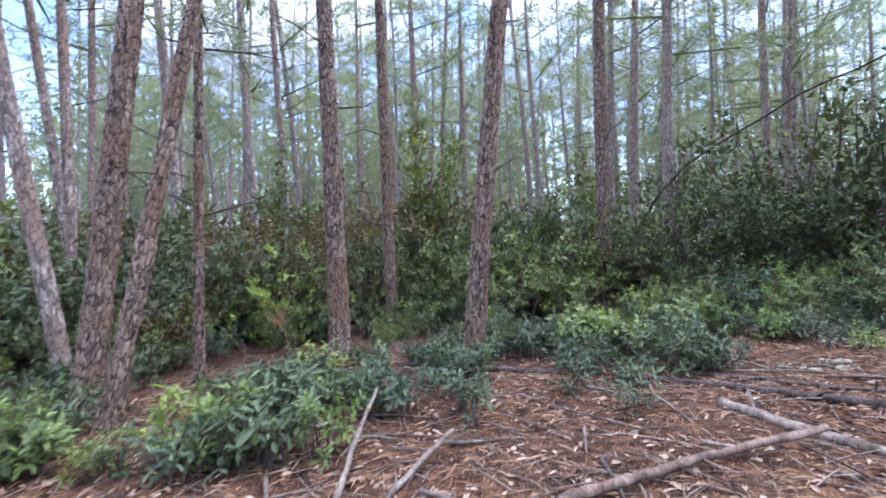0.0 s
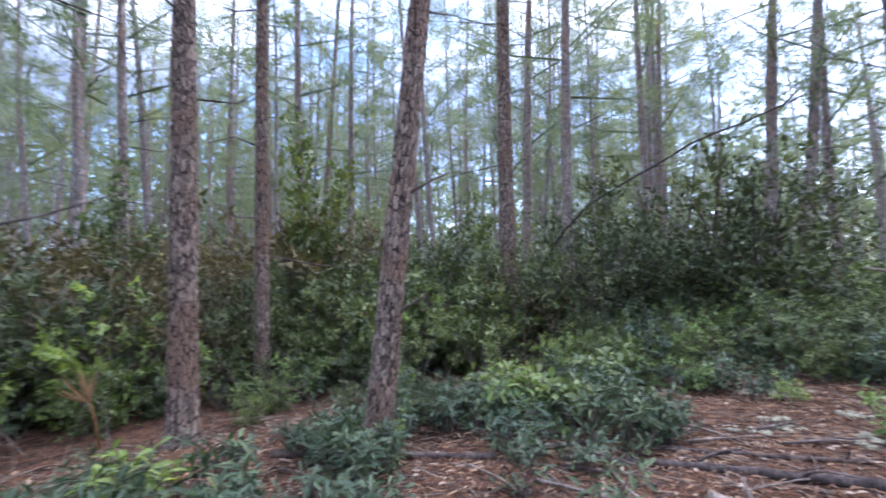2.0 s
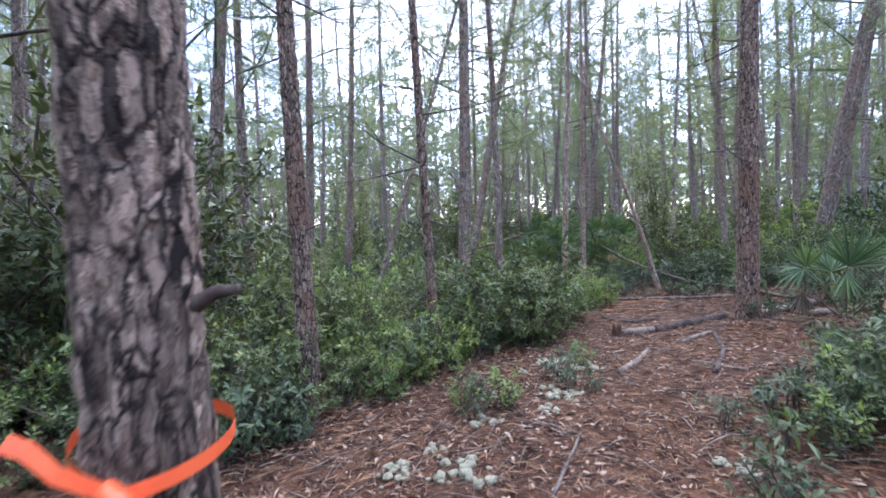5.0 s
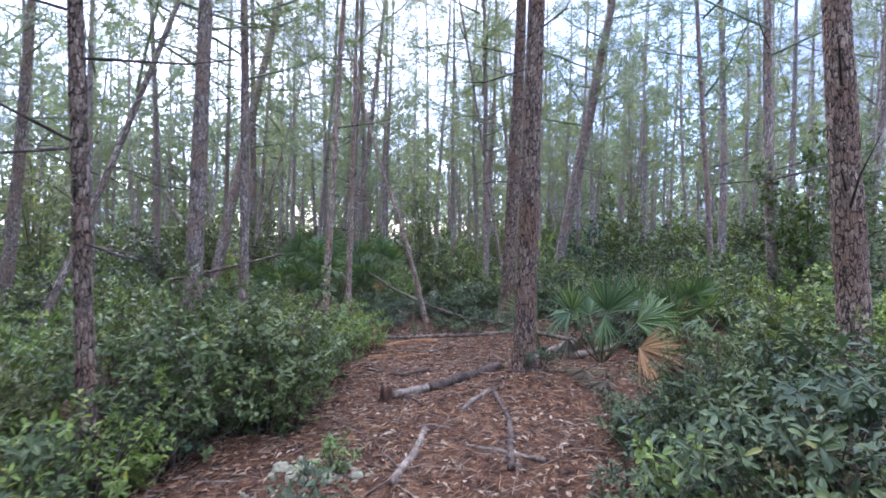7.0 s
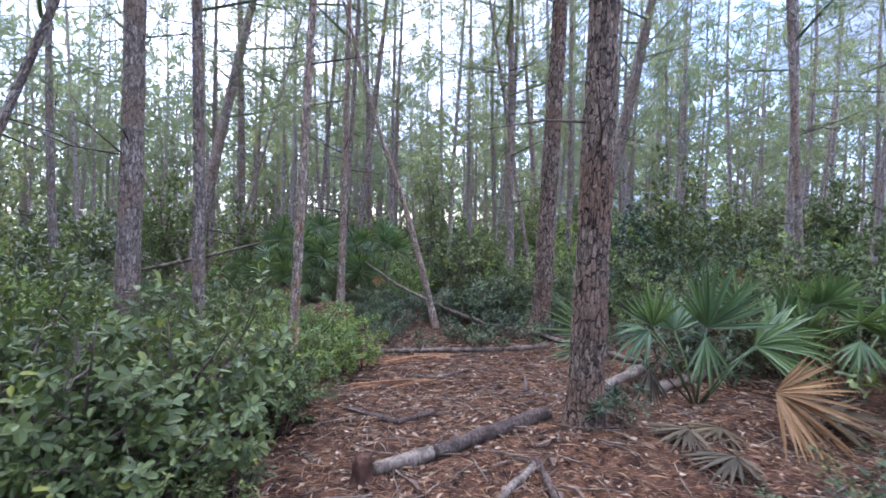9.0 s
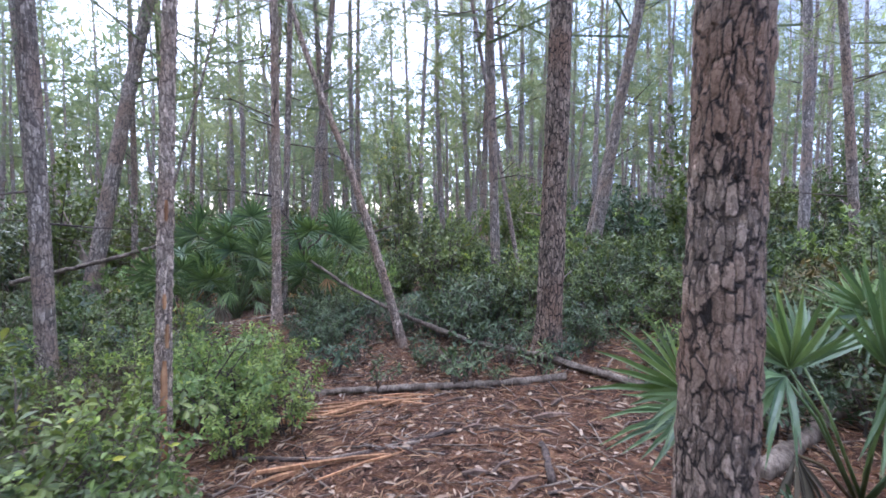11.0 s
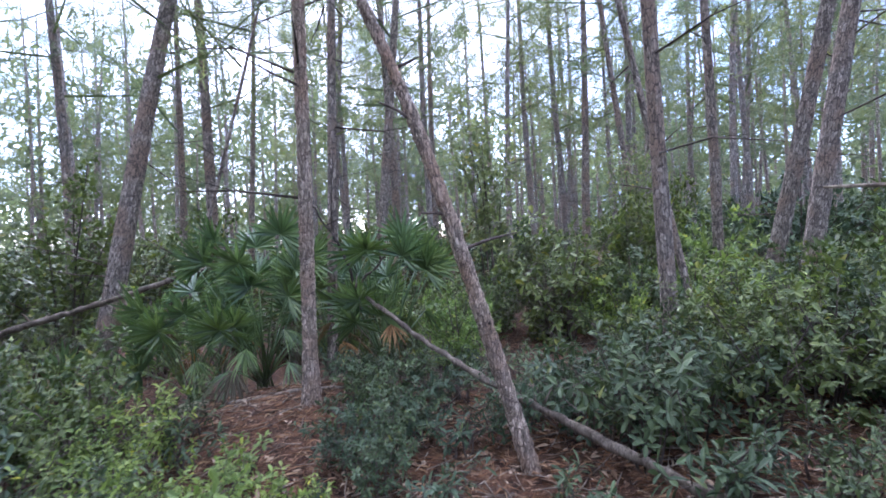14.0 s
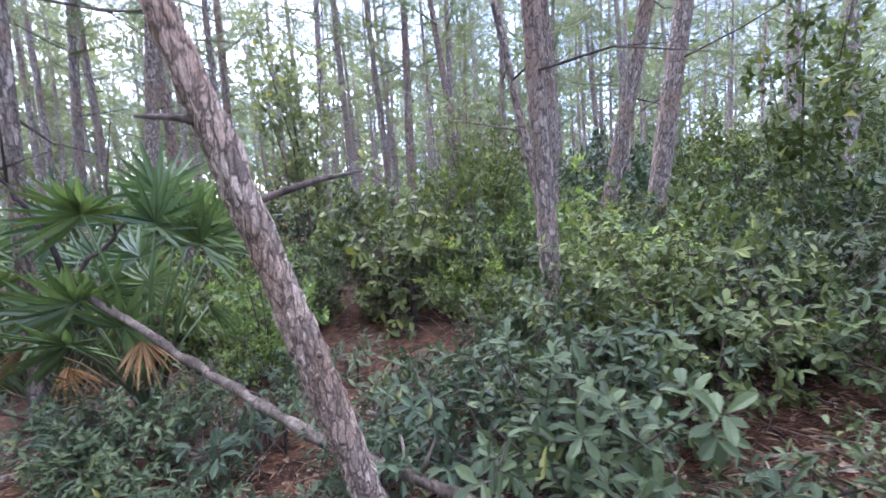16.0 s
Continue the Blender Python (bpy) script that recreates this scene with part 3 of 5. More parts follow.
taken = [Vector(o.matrix_basis.translation[:2]) for o in scene.objects if o.name.startswith("pine_tree")]
placed = 0
for _ in range(9000):
    if placed >= 330:
        break
    x, y = rnd.uniform(-26, 48), rnd.uniform(-24, 40)
    p = Vector((x, y))
    seen_north = y > 1.2 * abs(x - 0.5) * 0.62 and y > 0
    seen_east = x > 7 and abs(y - 2.5) < 1.25 * (x - 3)
    # a tenth of the spots out of view get unseen pines, added for shade
    if not (seen_north or seen_east or (rnd.random() < 0.10)):
        continue
    if off_path(x, y) < (10.5 if (x > 2 or y > 6) else 7.5) or (p - Vector((7, 4))).length > 42:
        continue
    if math.hypot(x - 25, y - 17) < 6.5 or any((p - q).length < 1.55 for q in taken):
        continue
    taken.append(p)
    k = rnd.uniform(0.78, 1.2)
    copy_thing(PINES[placed % 5], spot(x, y, k, rnd.uniform(0, 6.3), (rnd.gauss(0, 0.025), rnd.gauss(0, 0.025)), 0.02))
    placed += 1


def far_woods():
    """Trunks and foliage past the pines that can be told apart."""
    t, c, r = Soup(), Soup(), random.Random(3)
    for _ in range(520):
        a, d = r.uniform(-1.25, 2.6), 38 + 40 * r.random() ** 0.8
        x, y = 6 + d * math.cos(a), 3 + d * math.sin(a)
        z, h, w = ground_z(x, y) - 0.1, r.uniform(12, 17), r.uniform(0.07, 0.14)
        t.tube([(x, y, z), (x + r.gauss(0, 0.2), y + r.gauss(0, 0.2), z + h * 0.5), (x + r.gauss(0, 0.4), y + r.gauss(0, 0.4), z + h)], [w, w * 0.75, w * 0.3], 5, False)
        for _ in range(34):
            q = Vector((x + r.gauss(0, 1.5), y + r.gauss(0, 1.5), z + h * r.uniform(0.12, 1.05)))
            for _ in range(8):
                c.blade(q + unit(r) * 0.6, unit(r), unit(r), r.uniform(0.5, 1.1), 0.24)
        for _ in range(26):
            q = Vector((x + r.gauss(0, 1.8), y + r.gauss(0, 1.8), z + abs(r.gauss(0, 1.2))))
            for _ in range(4):
                c.leaf(q + unit(r) * 0.4, unit(r), unit(r), r.uniform(0.3, 0.6), 0.26, False)
    for _ in range(5200):
        a, d = r.uniform(-1.4, 2.75), r.uniform(80, 100)
        x, y = 6 + d * math.cos(a), 3 + d * math.sin(a)
        top = 12.5 + 3 * noise.noise((a * 9, 2.0, 1.0)) + 2 * noise.noise((a * 37, 2.0, 1.0))
        c.leaf(Vector((x, y, ground_z(x, y) + top * r.random() ** 0.8)), unit(r), unit(r), r.uniform(1.2, 2.4), 1.1, False)
    tagged(new("far_trunks", t.mesh("far_trunks", M_BARK_HAZE)), "far pine trunks crowded together in the wood", "woods", kind="stuff")
    tagged(new("far_foliage", c.mesh("far_foliage", M_NEEDLE, False)), "far green foliage between the pine trunks", "woods", kind="stuff")


far_woods()


# ---- undergrowth ----
def shrub(name, seed, stems, twigs, leaves, spread, size, leaf, mat, label, category, group, six, upward=0.5, at=(0, 0), bare=0.25):
    """One bush of about unit height: stems from one root, twigs on them, leaves on the twigs."""
    r = random.Random(seed)
    e = thing(name, at[0], at[1], label, category, group)
    w, f = Soup(), Soup()
    for i in range(stems):
        a = i * 2.4 + r.uniform(-0.4, 0.4)
        out = spread * math.sqrt((i + 0.5) / stems) * r.uniform(0.8, 1.2)
        top = Vector((out * math.cos(a), out * math.sin(a), size * r.uniform(0.62, 1.05) * (1 - 0.25 * out / max(spread, 0.01))))
        mid = Vector((top.x * 0.35, top.y * 0.35, top.z * 0.55)) + unit(r) * 0.04
        root = Vector((0.06 * math.cos(a), 0.06 * math.sin(a), -0.05))
        w.tube([root, mid, top], [0.009, 0.0065, 0.003], 5 if six else 3, False)
        for k in range(twigs):
            u = bare + (1 - bare) * (k + r.random()) / twigs
            p = root.lerp(mid, u / 0.55) if u < 0.55 else mid.lerp(top, (u - 0.55) / 0.45)
            d = (unit(r) + Vector((math.cos(a), math.sin(a), 0.5)) * 0.7).normalized()
            n = spread * r.uniform(0.22, 0.5)
            q = p + d * n
            if not six:
                for j in range(int(leaves * 2.4)):
                    b = p.lerp(q, 0.2 + 0.8 * r.random())
                    g = (unit(r) * 0.9 + d * 0.6 + Vector((0, 0, upward * 0.6))).normalized()
                    face = (unit(r) * 0.6 + Vector((0, 0, 1))).normalized()
                    f.blade(b + unit(r) * 0.035 * size, g, face, leaf[0] * r.uniform(0.5, 0.95), leaf[1] * r.uniform(0.7, 1.15))
                continue
            w.tube([p, q], [0.0035, 0.0018], 3, False)
            for j in range(3):
                b = p.lerp(q, (0.45, 0.75, 1.0)[j])
                g0 = (d * 0.55 + unit(r) * (0.25 if j == 2 else 0.8) + Vector((0, 0, upward * 0.7))).normalized()
                tip = b + g0 * leaf[0] * r.uniform(0.6, 1.5)
                w.tube([b, tip], [0.002, 0.001], 3, False)
                side = g0.orthogonal().normalized()
                up = g0.cross(side)
                turn, many = r.uniform(0, 6.3), max(4, int(leaves * r.uniform(0.5, 0.85)))
                for i2 in range(many):
                    t = turn + i2 * 2.4
                    out = side * math.cos(t) + up * math.sin(t)
                    low = i2 / many
                    g = (out * r.uniform(0.6, 1.0) + g0 * (0.25 + 0.7 * low) + Vector((0, 0, -0.22)) + unit(r) * 0.18).normalized()
                    face = (g0 * 0.7 + Vector((0, 0, 0.7)) + unit(r) * 0.3).normalized()
                    f.leaf(b.lerp(tip, 0.2 + 0.8 * low), g, face, leaf[0] * r.uniform(0.6, 1.15), leaf[1] * r.uniform(0.75, 1.15), True)
    tagged(part("branchwork", w, M_TWIG, e), kind="stuff")
    tagged(part("foliage", f, mat, e, round_off=False), kind="stuff")
    return e


SH = {}
SH["broad"] = [shrub("broadleaf_shrub", 200 + i, 9, 7, 9, 0.55, 1.0, (0.066, 0.033), M_BROAD, "leafy evergreen shrub with oval glossy green leaves", "shrub", "broadleaf shrubs", True, at=p)
               for i, p in enumerate(((9.4, 4.75), (6.5, 0.35), (15.0, 1.25)))]
SH["light"] = [shrub("fresh_green_shrub", 220 + i, 8, 7, 8, 0.55, 0.9, (0.068, 0.032), M_LIGHT, "fresh light green leafy bush on the forest floor", "shrub", "fresh green bushes", True, at=p)
               for i, p in enumerate(((12.5, 4.25), (4.5, 7.1)))]
SH["fine"] = [shrub("evergreen_bush", 240 + i, 12, 12, 11, 0.6, 1.0, (0.050, 0.020), M_FINE, "dense dark evergreen bush with small leaves", "bush", "dark evergreen bushes", False, at=p, bare=0.1)
              for i, p in enumerate(((5.2, 8.9), (-0.6, 7.9), (8.6, 7.6)))]
SH["blue"] = [shrub("bluish_shrub", 260 + i, 7, 6, 9, 0.6, 0.85, (0.088, 0.033), M_BLUE, "low shrub with long blue-green leathery leaves", "shrub", "blue-green shrubs", True, at=p)
              for i, p in enumerate(((14.55, 2.15), (7.3, 0.55), (15.4, 0.2)))]
SH["rust"] = [shrub("rusty_bush", 280 + i, 12, 11, 10, 0.6, 1.0, (0.050, 0.019), M_RUST, "tall scrubby bush with dull rusty green leaves", "bush", "rusty bushes", False, at=p, bare=0.15)
              for i, p in enumerate(((-3.4, 8.8), (-5.6, 8.2)))]
SH["sprig"] = [shrub("low_sprig", 300 + i, 4, 2, 7, 0.20, 0.34, (0.082, 0.022), M_BLUE, "small sprig with narrow blue-green leaves in the litter", "plant", "sprigs in the litter", True, 1.0, p, 0.3)
               for i, p in enumerate(((0.4, 2.3), (-0.7, 2.4), (1.5, 2.6), (2.4, 4.3)))]
SH["green_sprig"] = [shrub("low_green_plant", 320 + i, 5, 3, 6, 0.22, 0.36, (0.075, 0.028), M_LIGHT, "small fresh green plant in the needle litter", "plant", "green plants in the litter", True, 1.0, p, 0.3)
                     for i, p in enumerate(((-0.4, 1.7), (2.6, 5.6)))]


SH["oak"] = [shrub("oak_seedling", 330 + i, 4, 3, 8, 0.24, 0.46, (0.115, 0.054), M_OAK, "oak seedling with large yellow-green leaves", "seedling", "oak seedlings", True, 0.9, p, 0.4)
             for i, p in enumerate(((1.73, 4.2), (1.25, 4.55)))]
SH["far_fine"] = [shrub("evergreen_bush", 340 + i, 11, 9, 8, 0.62, 1.0, (0.085, 0.036), M_FINE, "dense dark evergreen bush with small leaves", "bush", "dark evergreen bushes", False, at=p, bare=0.05)
                  for i, p in enumerate(((8.0, 11.6), (-2.4, 11.0)))]
SH["far_broad"] = [shrub("broadleaf_shrub", 350 + i, 11, 9, 8, 0.62, 1.0, (0.085, 0.040), M_BROAD, "leafy evergreen shrub with oval glossy green leaves", "shrub", "broadleaf shrubs", False, at=p, bare=0.1)
                   for i, p in enumerate(((19.2, 3.6), (18.3, -2.4)))]
SH["far_blue"] = [shrub("bluish_shrub", 360, 11, 9, 8, 0.62, 0.9, (0.085, 0.036), M_BLUE, "low shrub with long blue-green leathery leaves", "shrub", "blue-green shrubs", False, at=(17.2, -1.9), bare=0.1)]
SH["far_light"] = [shrub("fresh_green_shrub", 370, 11, 8, 8, 0.62, 0.9, (0.085, 0.040), M_LIGHT, "fresh light green leafy bush on the forest floor", "shrub", "fresh green bushes", False, at=(21.0, 1.2), bare=0.1)]
SH["far_rust"] = [shrub("rusty_bush", 380, 11, 9, 8, 0.62, 1.0, (0.080, 0.034), M_RUST, "tall scrubby bush with dull rusty green leaves", "bush", "rusty bushes", False, at=(-6.4, 10.4), bare=0.05)]
SH["sapling"] = [shrub("young_tree", 390 + i, 5, 16, 9, 0.30, 2.0, (0.075, 0.034), m, "thin young tree with sparse leafy twigs under the pines", "young tree", "young trees", False, at=p, bare=0.3)
                 for i, (m, p) in enumerate(((M_NEEDLE, (10.6, 9.0)), (M_BROAD, (-1.2, 9.8)), (M_BROAD, (20.5, 4.4))))]


def bush(kind, x, y, k):
    if kind == "blue" and k < 0.45:
        kind, k = "sprig", k * 2.6
    copy_thing(rnd.choice(SH[kind]), spot(x, y, k * rnd.uniform(0.92, 1.08), rnd.uniform(0, 6.3), (rnd.gauss(0, 0.06), rnd.gauss(0, 0.06)), 0.02))


# the large bush beside the clearing
for x, y, k in ((10.0, 4.5, 1.35), (8.9, 5.2, 1.3), (10.6, 4.3, 0.95), (9.9, 5.5, 1.5), (9.2, 4.15, 0.95), (8.5, 4.6, 0.9), (10.9, 5.0, 1.2), (9.7, 4.05, 0.9)):
    bush("broad", x, y, k)
# about the slender pines further back
for kind, x, y, k in (("light", 7.9, 4.7, 0.85), ("light", 7.4, 5.2, 0.9), ("broad", 6.2, 6.3, 1.2), ("broad", 5.6, 6.3, 1.1), ("broad", 7.2, 6.4, 1.35), ("broad", 5.1, 5.9, 0.9), ("light", 7.6, 5.9, 1.0), ("blue", 6.0, 5.2, 0.5), ("light", 6.9, 4.9, 0.5)):
    bush(kind, x, y, k)
# dark shrubs on the other side
for kind, x, y, k in (("blue", 6.9, 0.3, 1.0), ("blue", 7.8, 0.1, 1.0), ("blue", 6.8, -0.5, 1.2), ("blue", 8.3, 0.75, 0.6), ("broad", 5.8, 0.1, 1.1), ("broad", 5.2, -0.3, 1.2), ("blue", 7.6, 1.0, 0.6), ("broad", 8.6, -0.4, 1.0), ("broad", 9.4, -0.9, 1.2), ("blue", 6.3, 0.9, 0.6)):
    bush(kind, x, y, k)
# beyond the two logs
for kind, x, y, k in (("light", 12.9, 4.15, 0.8), ("light", 12.1, 3.85, 0.6), ("light", 12.7, 4.8, 0.8), ("light", 11.7, 4.6, 0.8), ("light", 13.3, 4.7, 0.6), ("blue", 15.3, 2.4, 0.75), ("blue", 15.0, 1.7, 0.95), ("broad", 14.5, 0.3, 1.0), ("broad", 14.2, -0.4, 1.2), ("broad", 15.3, 0.7, 1.1), ("light", 16.2, 0.6, 1.1)):
    bush(kind, x, y, k)
for kind, x, y, k in (("broad", 18.2, 2.2, 1.7), ("blue", 15.0, 2.9, 0.6), ("blue", 14.25, 3.75, 0.5), ("blue", 15.7, 1.9, 0.9), ("light", 17.3, 0.6, 1.2), ("light", 17.8, -0.4, 1.1), ("blue", 16.0, -0.2, 1.0)):
    bush(kind, x, y, k)
for kind, x, y, k in (("blue", 13.75, 0.9, 0.7), ("blue", 14.9, 2.35, 0.95), ("broad", 15.9, 0.9, 1.1), ("blue", 13.0, 1.55, 0.35), ("blue", 13.5, 2.45, 0.4), ("blue", 13.3, 3.0, 0.3), ("blue", 14.1, 3.3, 0.4)):
    bush(kind, x, y, k)
for kind, x, y, k in (("sprig", 10.55, 1.25, 1.0), ("sprig", 10.25, 1.4, 0.9), ("light", 13.0, 3.95, 0.7), ("light", 12.4, 3.6, 0.6), ("light", 13.6, 4.3, 0.7), ("blue", 14.9, 3.6, 0.5)):
    bush(kind, x, y, k)
for kind, x, y, k in (("blue", 14.75, 3.3, 0.42), ("blue", 15.1, 3.75, 0.48), ("blue", 14.6, 3.75, 0.45), ("blue", 15.5, 4.25, 0.45), ("blue", 14.9, 4.2, 0.4), ("blue", 15.75, 3.45, 0.4), ("blue", 16.2, 3.85, 0.5), ("blue", 16.5, 3.3, 0.5), ("sprig", 16.0, 2.75, 1.2), ("sprig", 16.8, 2.9, 1.2), ("sprig", 15.5, 3.0, 1.1), ("light", 16.9, 3.75, 0.5)):
    bush(kind, x, y, k)
for kind, x, y, k in (("broad", 10.7, 3.95, 0.85), ("light", 11.2, 4.0, 0.75), ("broad", 11.0, 4.35, 1.0), ("blue", 13.35, 1.75, 0.36), ("blue", 13.0, 1.95, 0.3), ("blue", 13.7, 1.95, 0.4), ("sprig", 13.1, 2.3, 1.2), ("blue", 13.3, 2.15, 0.32)):
    bush(kind, x, y, k)
for kind, x, y, k in (("blue", 13.95, 1.4, 0.6), ("blue", 13.45, 0.95, 0.55), ("blue", 13.05, 0.5, 0.5), ("blue", 13.6, 2.5, 0.3), ("blue", 14.0, 2.65, 0.34)):
    bush(kind, x, y, k)
# low growth near the trail
for kind, x, y, k in (("light", 7.45, 4.8, 0.55), ("light", 8.2, 4.75, 0.45), ("broad", 9.1, 4.35, 0.5), ("light", 6.95, 4.05, 0.3), ("blue", 7.8, 1.35, 0.4), ("blue", 8.6, 0.98, 0.5), ("blue", 7.2, 1.35, 0.45), ("sprig", 7.8, 3.4, 1.0), ("sprig", 7.6, 3.2, 1.0), ("blue", -2.95, 4.05, 0.6), ("blue", -3.0, 3.5, 0.5), ("blue", -0.7, 3.4, 0.4)):
    bush(kind, x, y, k)
for kind, x, y, k in (("light", 13.8, 4.9, 0.6), ("light", 14.4, 5.9, 0.8), ("light", 13.75, 4.1, 0.45), ("broad", 9.45, 4.7, 0.9), ("broad", 9.15, 3.85, 0.55), ("light", 14.0, 5.3, 0.7), ("sprig", 6.9, 1.7, 1.0), ("sprig", 7.1, 2.0, 0.8), ("green_sprig", 7.0, 3.7, 0.9), ("green_sprig", 8.3, 3.3, 0.8)):
    bush(kind, x, y, k)
for kind, x, y, k in (("light", 3.1, 5.7, 0.5), ("broad", 2.7, 6.5, 0.7), ("light", 3.8, 6.3, 0.7), ("blue", 2.2, 5.4, 0.5), ("light", 8.5, 5.6, 0.5), ("broad", 9.2, 4.2, 0.6), ("blue", 8.0, 0.8, 0.65), ("blue", 8.6, 0.95, 0.45), ("blue", 7.9, 0.1, 0.8), ("light", 13.7, 4.5, 0.6), ("light", 13.4, 5.1, 0.7)):
    bush(kind, x, y, k)
for kind, x, y, k in (("broad", -2.2, 1.25, 0.5), ("light", -1.0, 1.75, 0.4), ("blue", -1.1, 2.95, 0.5), ("blue", -3.2, 1.5, 0.6), ("blue", -2.9, 2.9, 0.6), ("blue", 1.7, 4.4, 0.5), ("blue", 2.4, 4.7, 0.5), ("blue", 0.9, 4.6, 0.5)):
    bush(kind, x, y, k)
for kind, x, y, k in (("broad", 2.9, 6.1, 0.8), ("blue", 3.5, 6.4, 0.95), ("light", 2.3, 6.0, 0.6), ("broad", 4.2, 6.1, 0.7), ("broad", 9.8, 4.35, 1.5), ("broad", 9.3, 4.6, 1.4), ("light", 10.9, 4.2, 0.9)):
    bush(kind, x, y, k)
for x, y, k in ((1.55, 4.8, 0.9), (2.5, 5.3, 1.0), (3.0, 5.9, 1.1), (-2.0, 1.3, 0.8)):
    bush("oak", x, y, k)
# the dark thicket at the first bend
for kind, x, y, k in (("fine", 6.0, 9.2, 4.3), ("fine", 6.9, 8.9, 3.8), ("fine", 5.3, 9.6, 3.9), ("fine", 6.4, 8.3, 3.2), ("fine", 3.3, 8.0, 2.6), ("fine", 4.3, 8.6, 2.9), ("fine", 7.6, 8.3, 1.9), ("fine", 4.6, 9.2, 1.7), ("broad", 6.6, 7.4, 1.2), ("light", 5.3, 7.2, 0.9), ("light", 3.9, 6.6, 0.7), ("fine", 7.4, 7.0, 1.1), ("fine", 0.4, 7.6, 1.6), ("fine", -1.4, 8.3, 1.9), ("rust", -2.6, 9.4, 2.6)):
    bush(kind, x, y, k)
for kind, x, y, k in (("rust", -4.4, 9.3, 2.7), ("rust", -3.9, 7.9, 2.3), ("rust", -6.0, 7.2, 2.2), ("fine", 1.2, 8.6, 2.2), ("broad", 0.3, 5.9, 0.9), ("broad", 1.3, 6.2, 1.0), ("broad", -0.5, 6.3, 1.1), ("light", 2.4, 6.4, 0.7), ("broad", -3.1, 5.5, 0.8), ("broad", -3.6, 4.2, 0.7), ("broad", -2.2, 5.3, 0.7), ("broad", 3.0, 6.9, 1.1)):
    bush(kind, x, y, k)

for kind, x, y, k in (("fine", -1.8, 7.2, 2.1), ("fine", -0.8, 7.8, 2.3), ("fine", 0.3, 8.4, 2.4), ("fine", 1.6, 7.6, 2.0), ("fine", 2.9, 8.2, 1.9), ("rust", -3.0, 7.0, 2.2), ("rust", -2.4, 6.4, 1.7), ("broad", 0.8, 7.0, 1.6), ("broad", -0.9, 6.7, 1.5), ("rust", -5.2, 6.6, 2.0), ("broad", -4.6, 5.4, 1.3)):
    bush(kind, x, y, k)
# the dark bank of shrubs beside the trail
for kind, x, y, k in (("blue", 8.3, 0.3, 0.95), ("blue", 8.0, -0.3, 1.2), ("blue", 8.9, 0.45, 0.65), ("blue", 9.3, 0.0, 0.65), ("blue", 8.5, 0.85, 0.55), ("blue", 7.5, 0.5, 1.0), ("blue", 7.2, -0.2, 1.3), ("broad", 9.6, -0.6, 1.1), ("broad", 10.2, -1.3, 1.2), ("blue", 9.0, -0.3, 1.0), ("blue", 7.0, 0.95, 0.7), ("blue", 7.4, 1.15, 0.6)):
    bush(kind, x, y, k)
for kind, x, y, k in (("broad", 5.6, 5.5, 0.75), ("broad", 6.1, 5.8, 0.9), ("broad", 7.0, 5.9, 1.1), ("broad", 5.1, 5.4, 0.7), ("light", 14.5, 5.5, 0.7), ("light", 13.2, 4.3, 0.7)):
    bush(kind, x, y, k)

for x, y, k in ((14.7, 3.8, 0.55), (15.15, 4.05, 0.55), (14.45, 4.0, 0.5), (15.6, 3.9, 0.6)):
    copy_thing(SH["blue"][0], spot(x, y, k, 3 * x, sink=0.02))

# undergrowth filling the wood
PALMS = [(16.2, 5.55), (16.2, 6.35), (16.45, 4.25), (17.3, 5.2), (17.6, 7.0), (16.1, 8.2), (11.05, 0.42)]
spots = []
for low, high, gap, limit, tries in ((1.9, 7.0, 0.52, 300, 9000), (7.0, 24.0, 1.05, 240, 9000)):
    filled = 0
    for _ in range(tries):
        if filled >= limit:
            break
        x, y = rnd.uniform(-14, 34), rnd.uniform(-13, 25)
        north = (y > 0.62 * abs(x - 0.5) and y > 4.2) or (-9 < x < -2.6 and 1.2 < y)
        east = x > 4 and abs(y - 2.5) < 1.1 * (x - 2.0)
        if not (north or east) or is_open(x, y, 0.4):
            continue
        d = off_path(x, y)
        if d < low or d >= high or any(abs(x - a) + abs(y - b) < gap for a, b in spots):
            continue
        if any((x - a) ** 2 + (y - b) ** 2 < 1.0 for a, b in PALMS):
            continue
        spots.append((x, y))
        tall = (0.4 + 2.1 * smooth((d - 3.8) / 4.5)) if x < 5.5 else (0.5 + 0.13 * d)
        kind = rnd.choices(("fine", "broad", "blue", "light", "rust"), (2, 1, 0.5, 0.4, 6) if x < -1.5 and y > 5 else (4, 4, 1, 1.2, 1.0) if x < 5 else (2.5, 4, 3, 2.2, 0.6))[0]
        bush(kind if d < 3.6 else "far_" + kind, x, y, min(2.7, tall * rnd.uniform(0.65, 1.2)))
        filled += 1
for _ in range(50):
    x, y = rnd.uniform(-9, 30), rnd.uniform(-9, 22)
    if off_path(x, y) > 6.0 and (y > 0.8 * abs(x) or x > 10):
        bush("sapling", x, y, rnd.uniform(1.3, 2.6))

# low plants, but for bare litter between the clumps
BARE = [(11.6, 1.5, 1.1, 0.9), (-1.75, 2.05, 0.6, 0.55), (-0.3, 1.85, 0.45, 0.5), (0.95, 2.55, 0.6, 0.55), (1.5, 1.95, 0.9, 0.55), (2.6, 2.9, 0.8, 0.7), (-0.45, 3.3, 0.35, 0.45), (0.75, 3.45, 0.5, 0.4)]
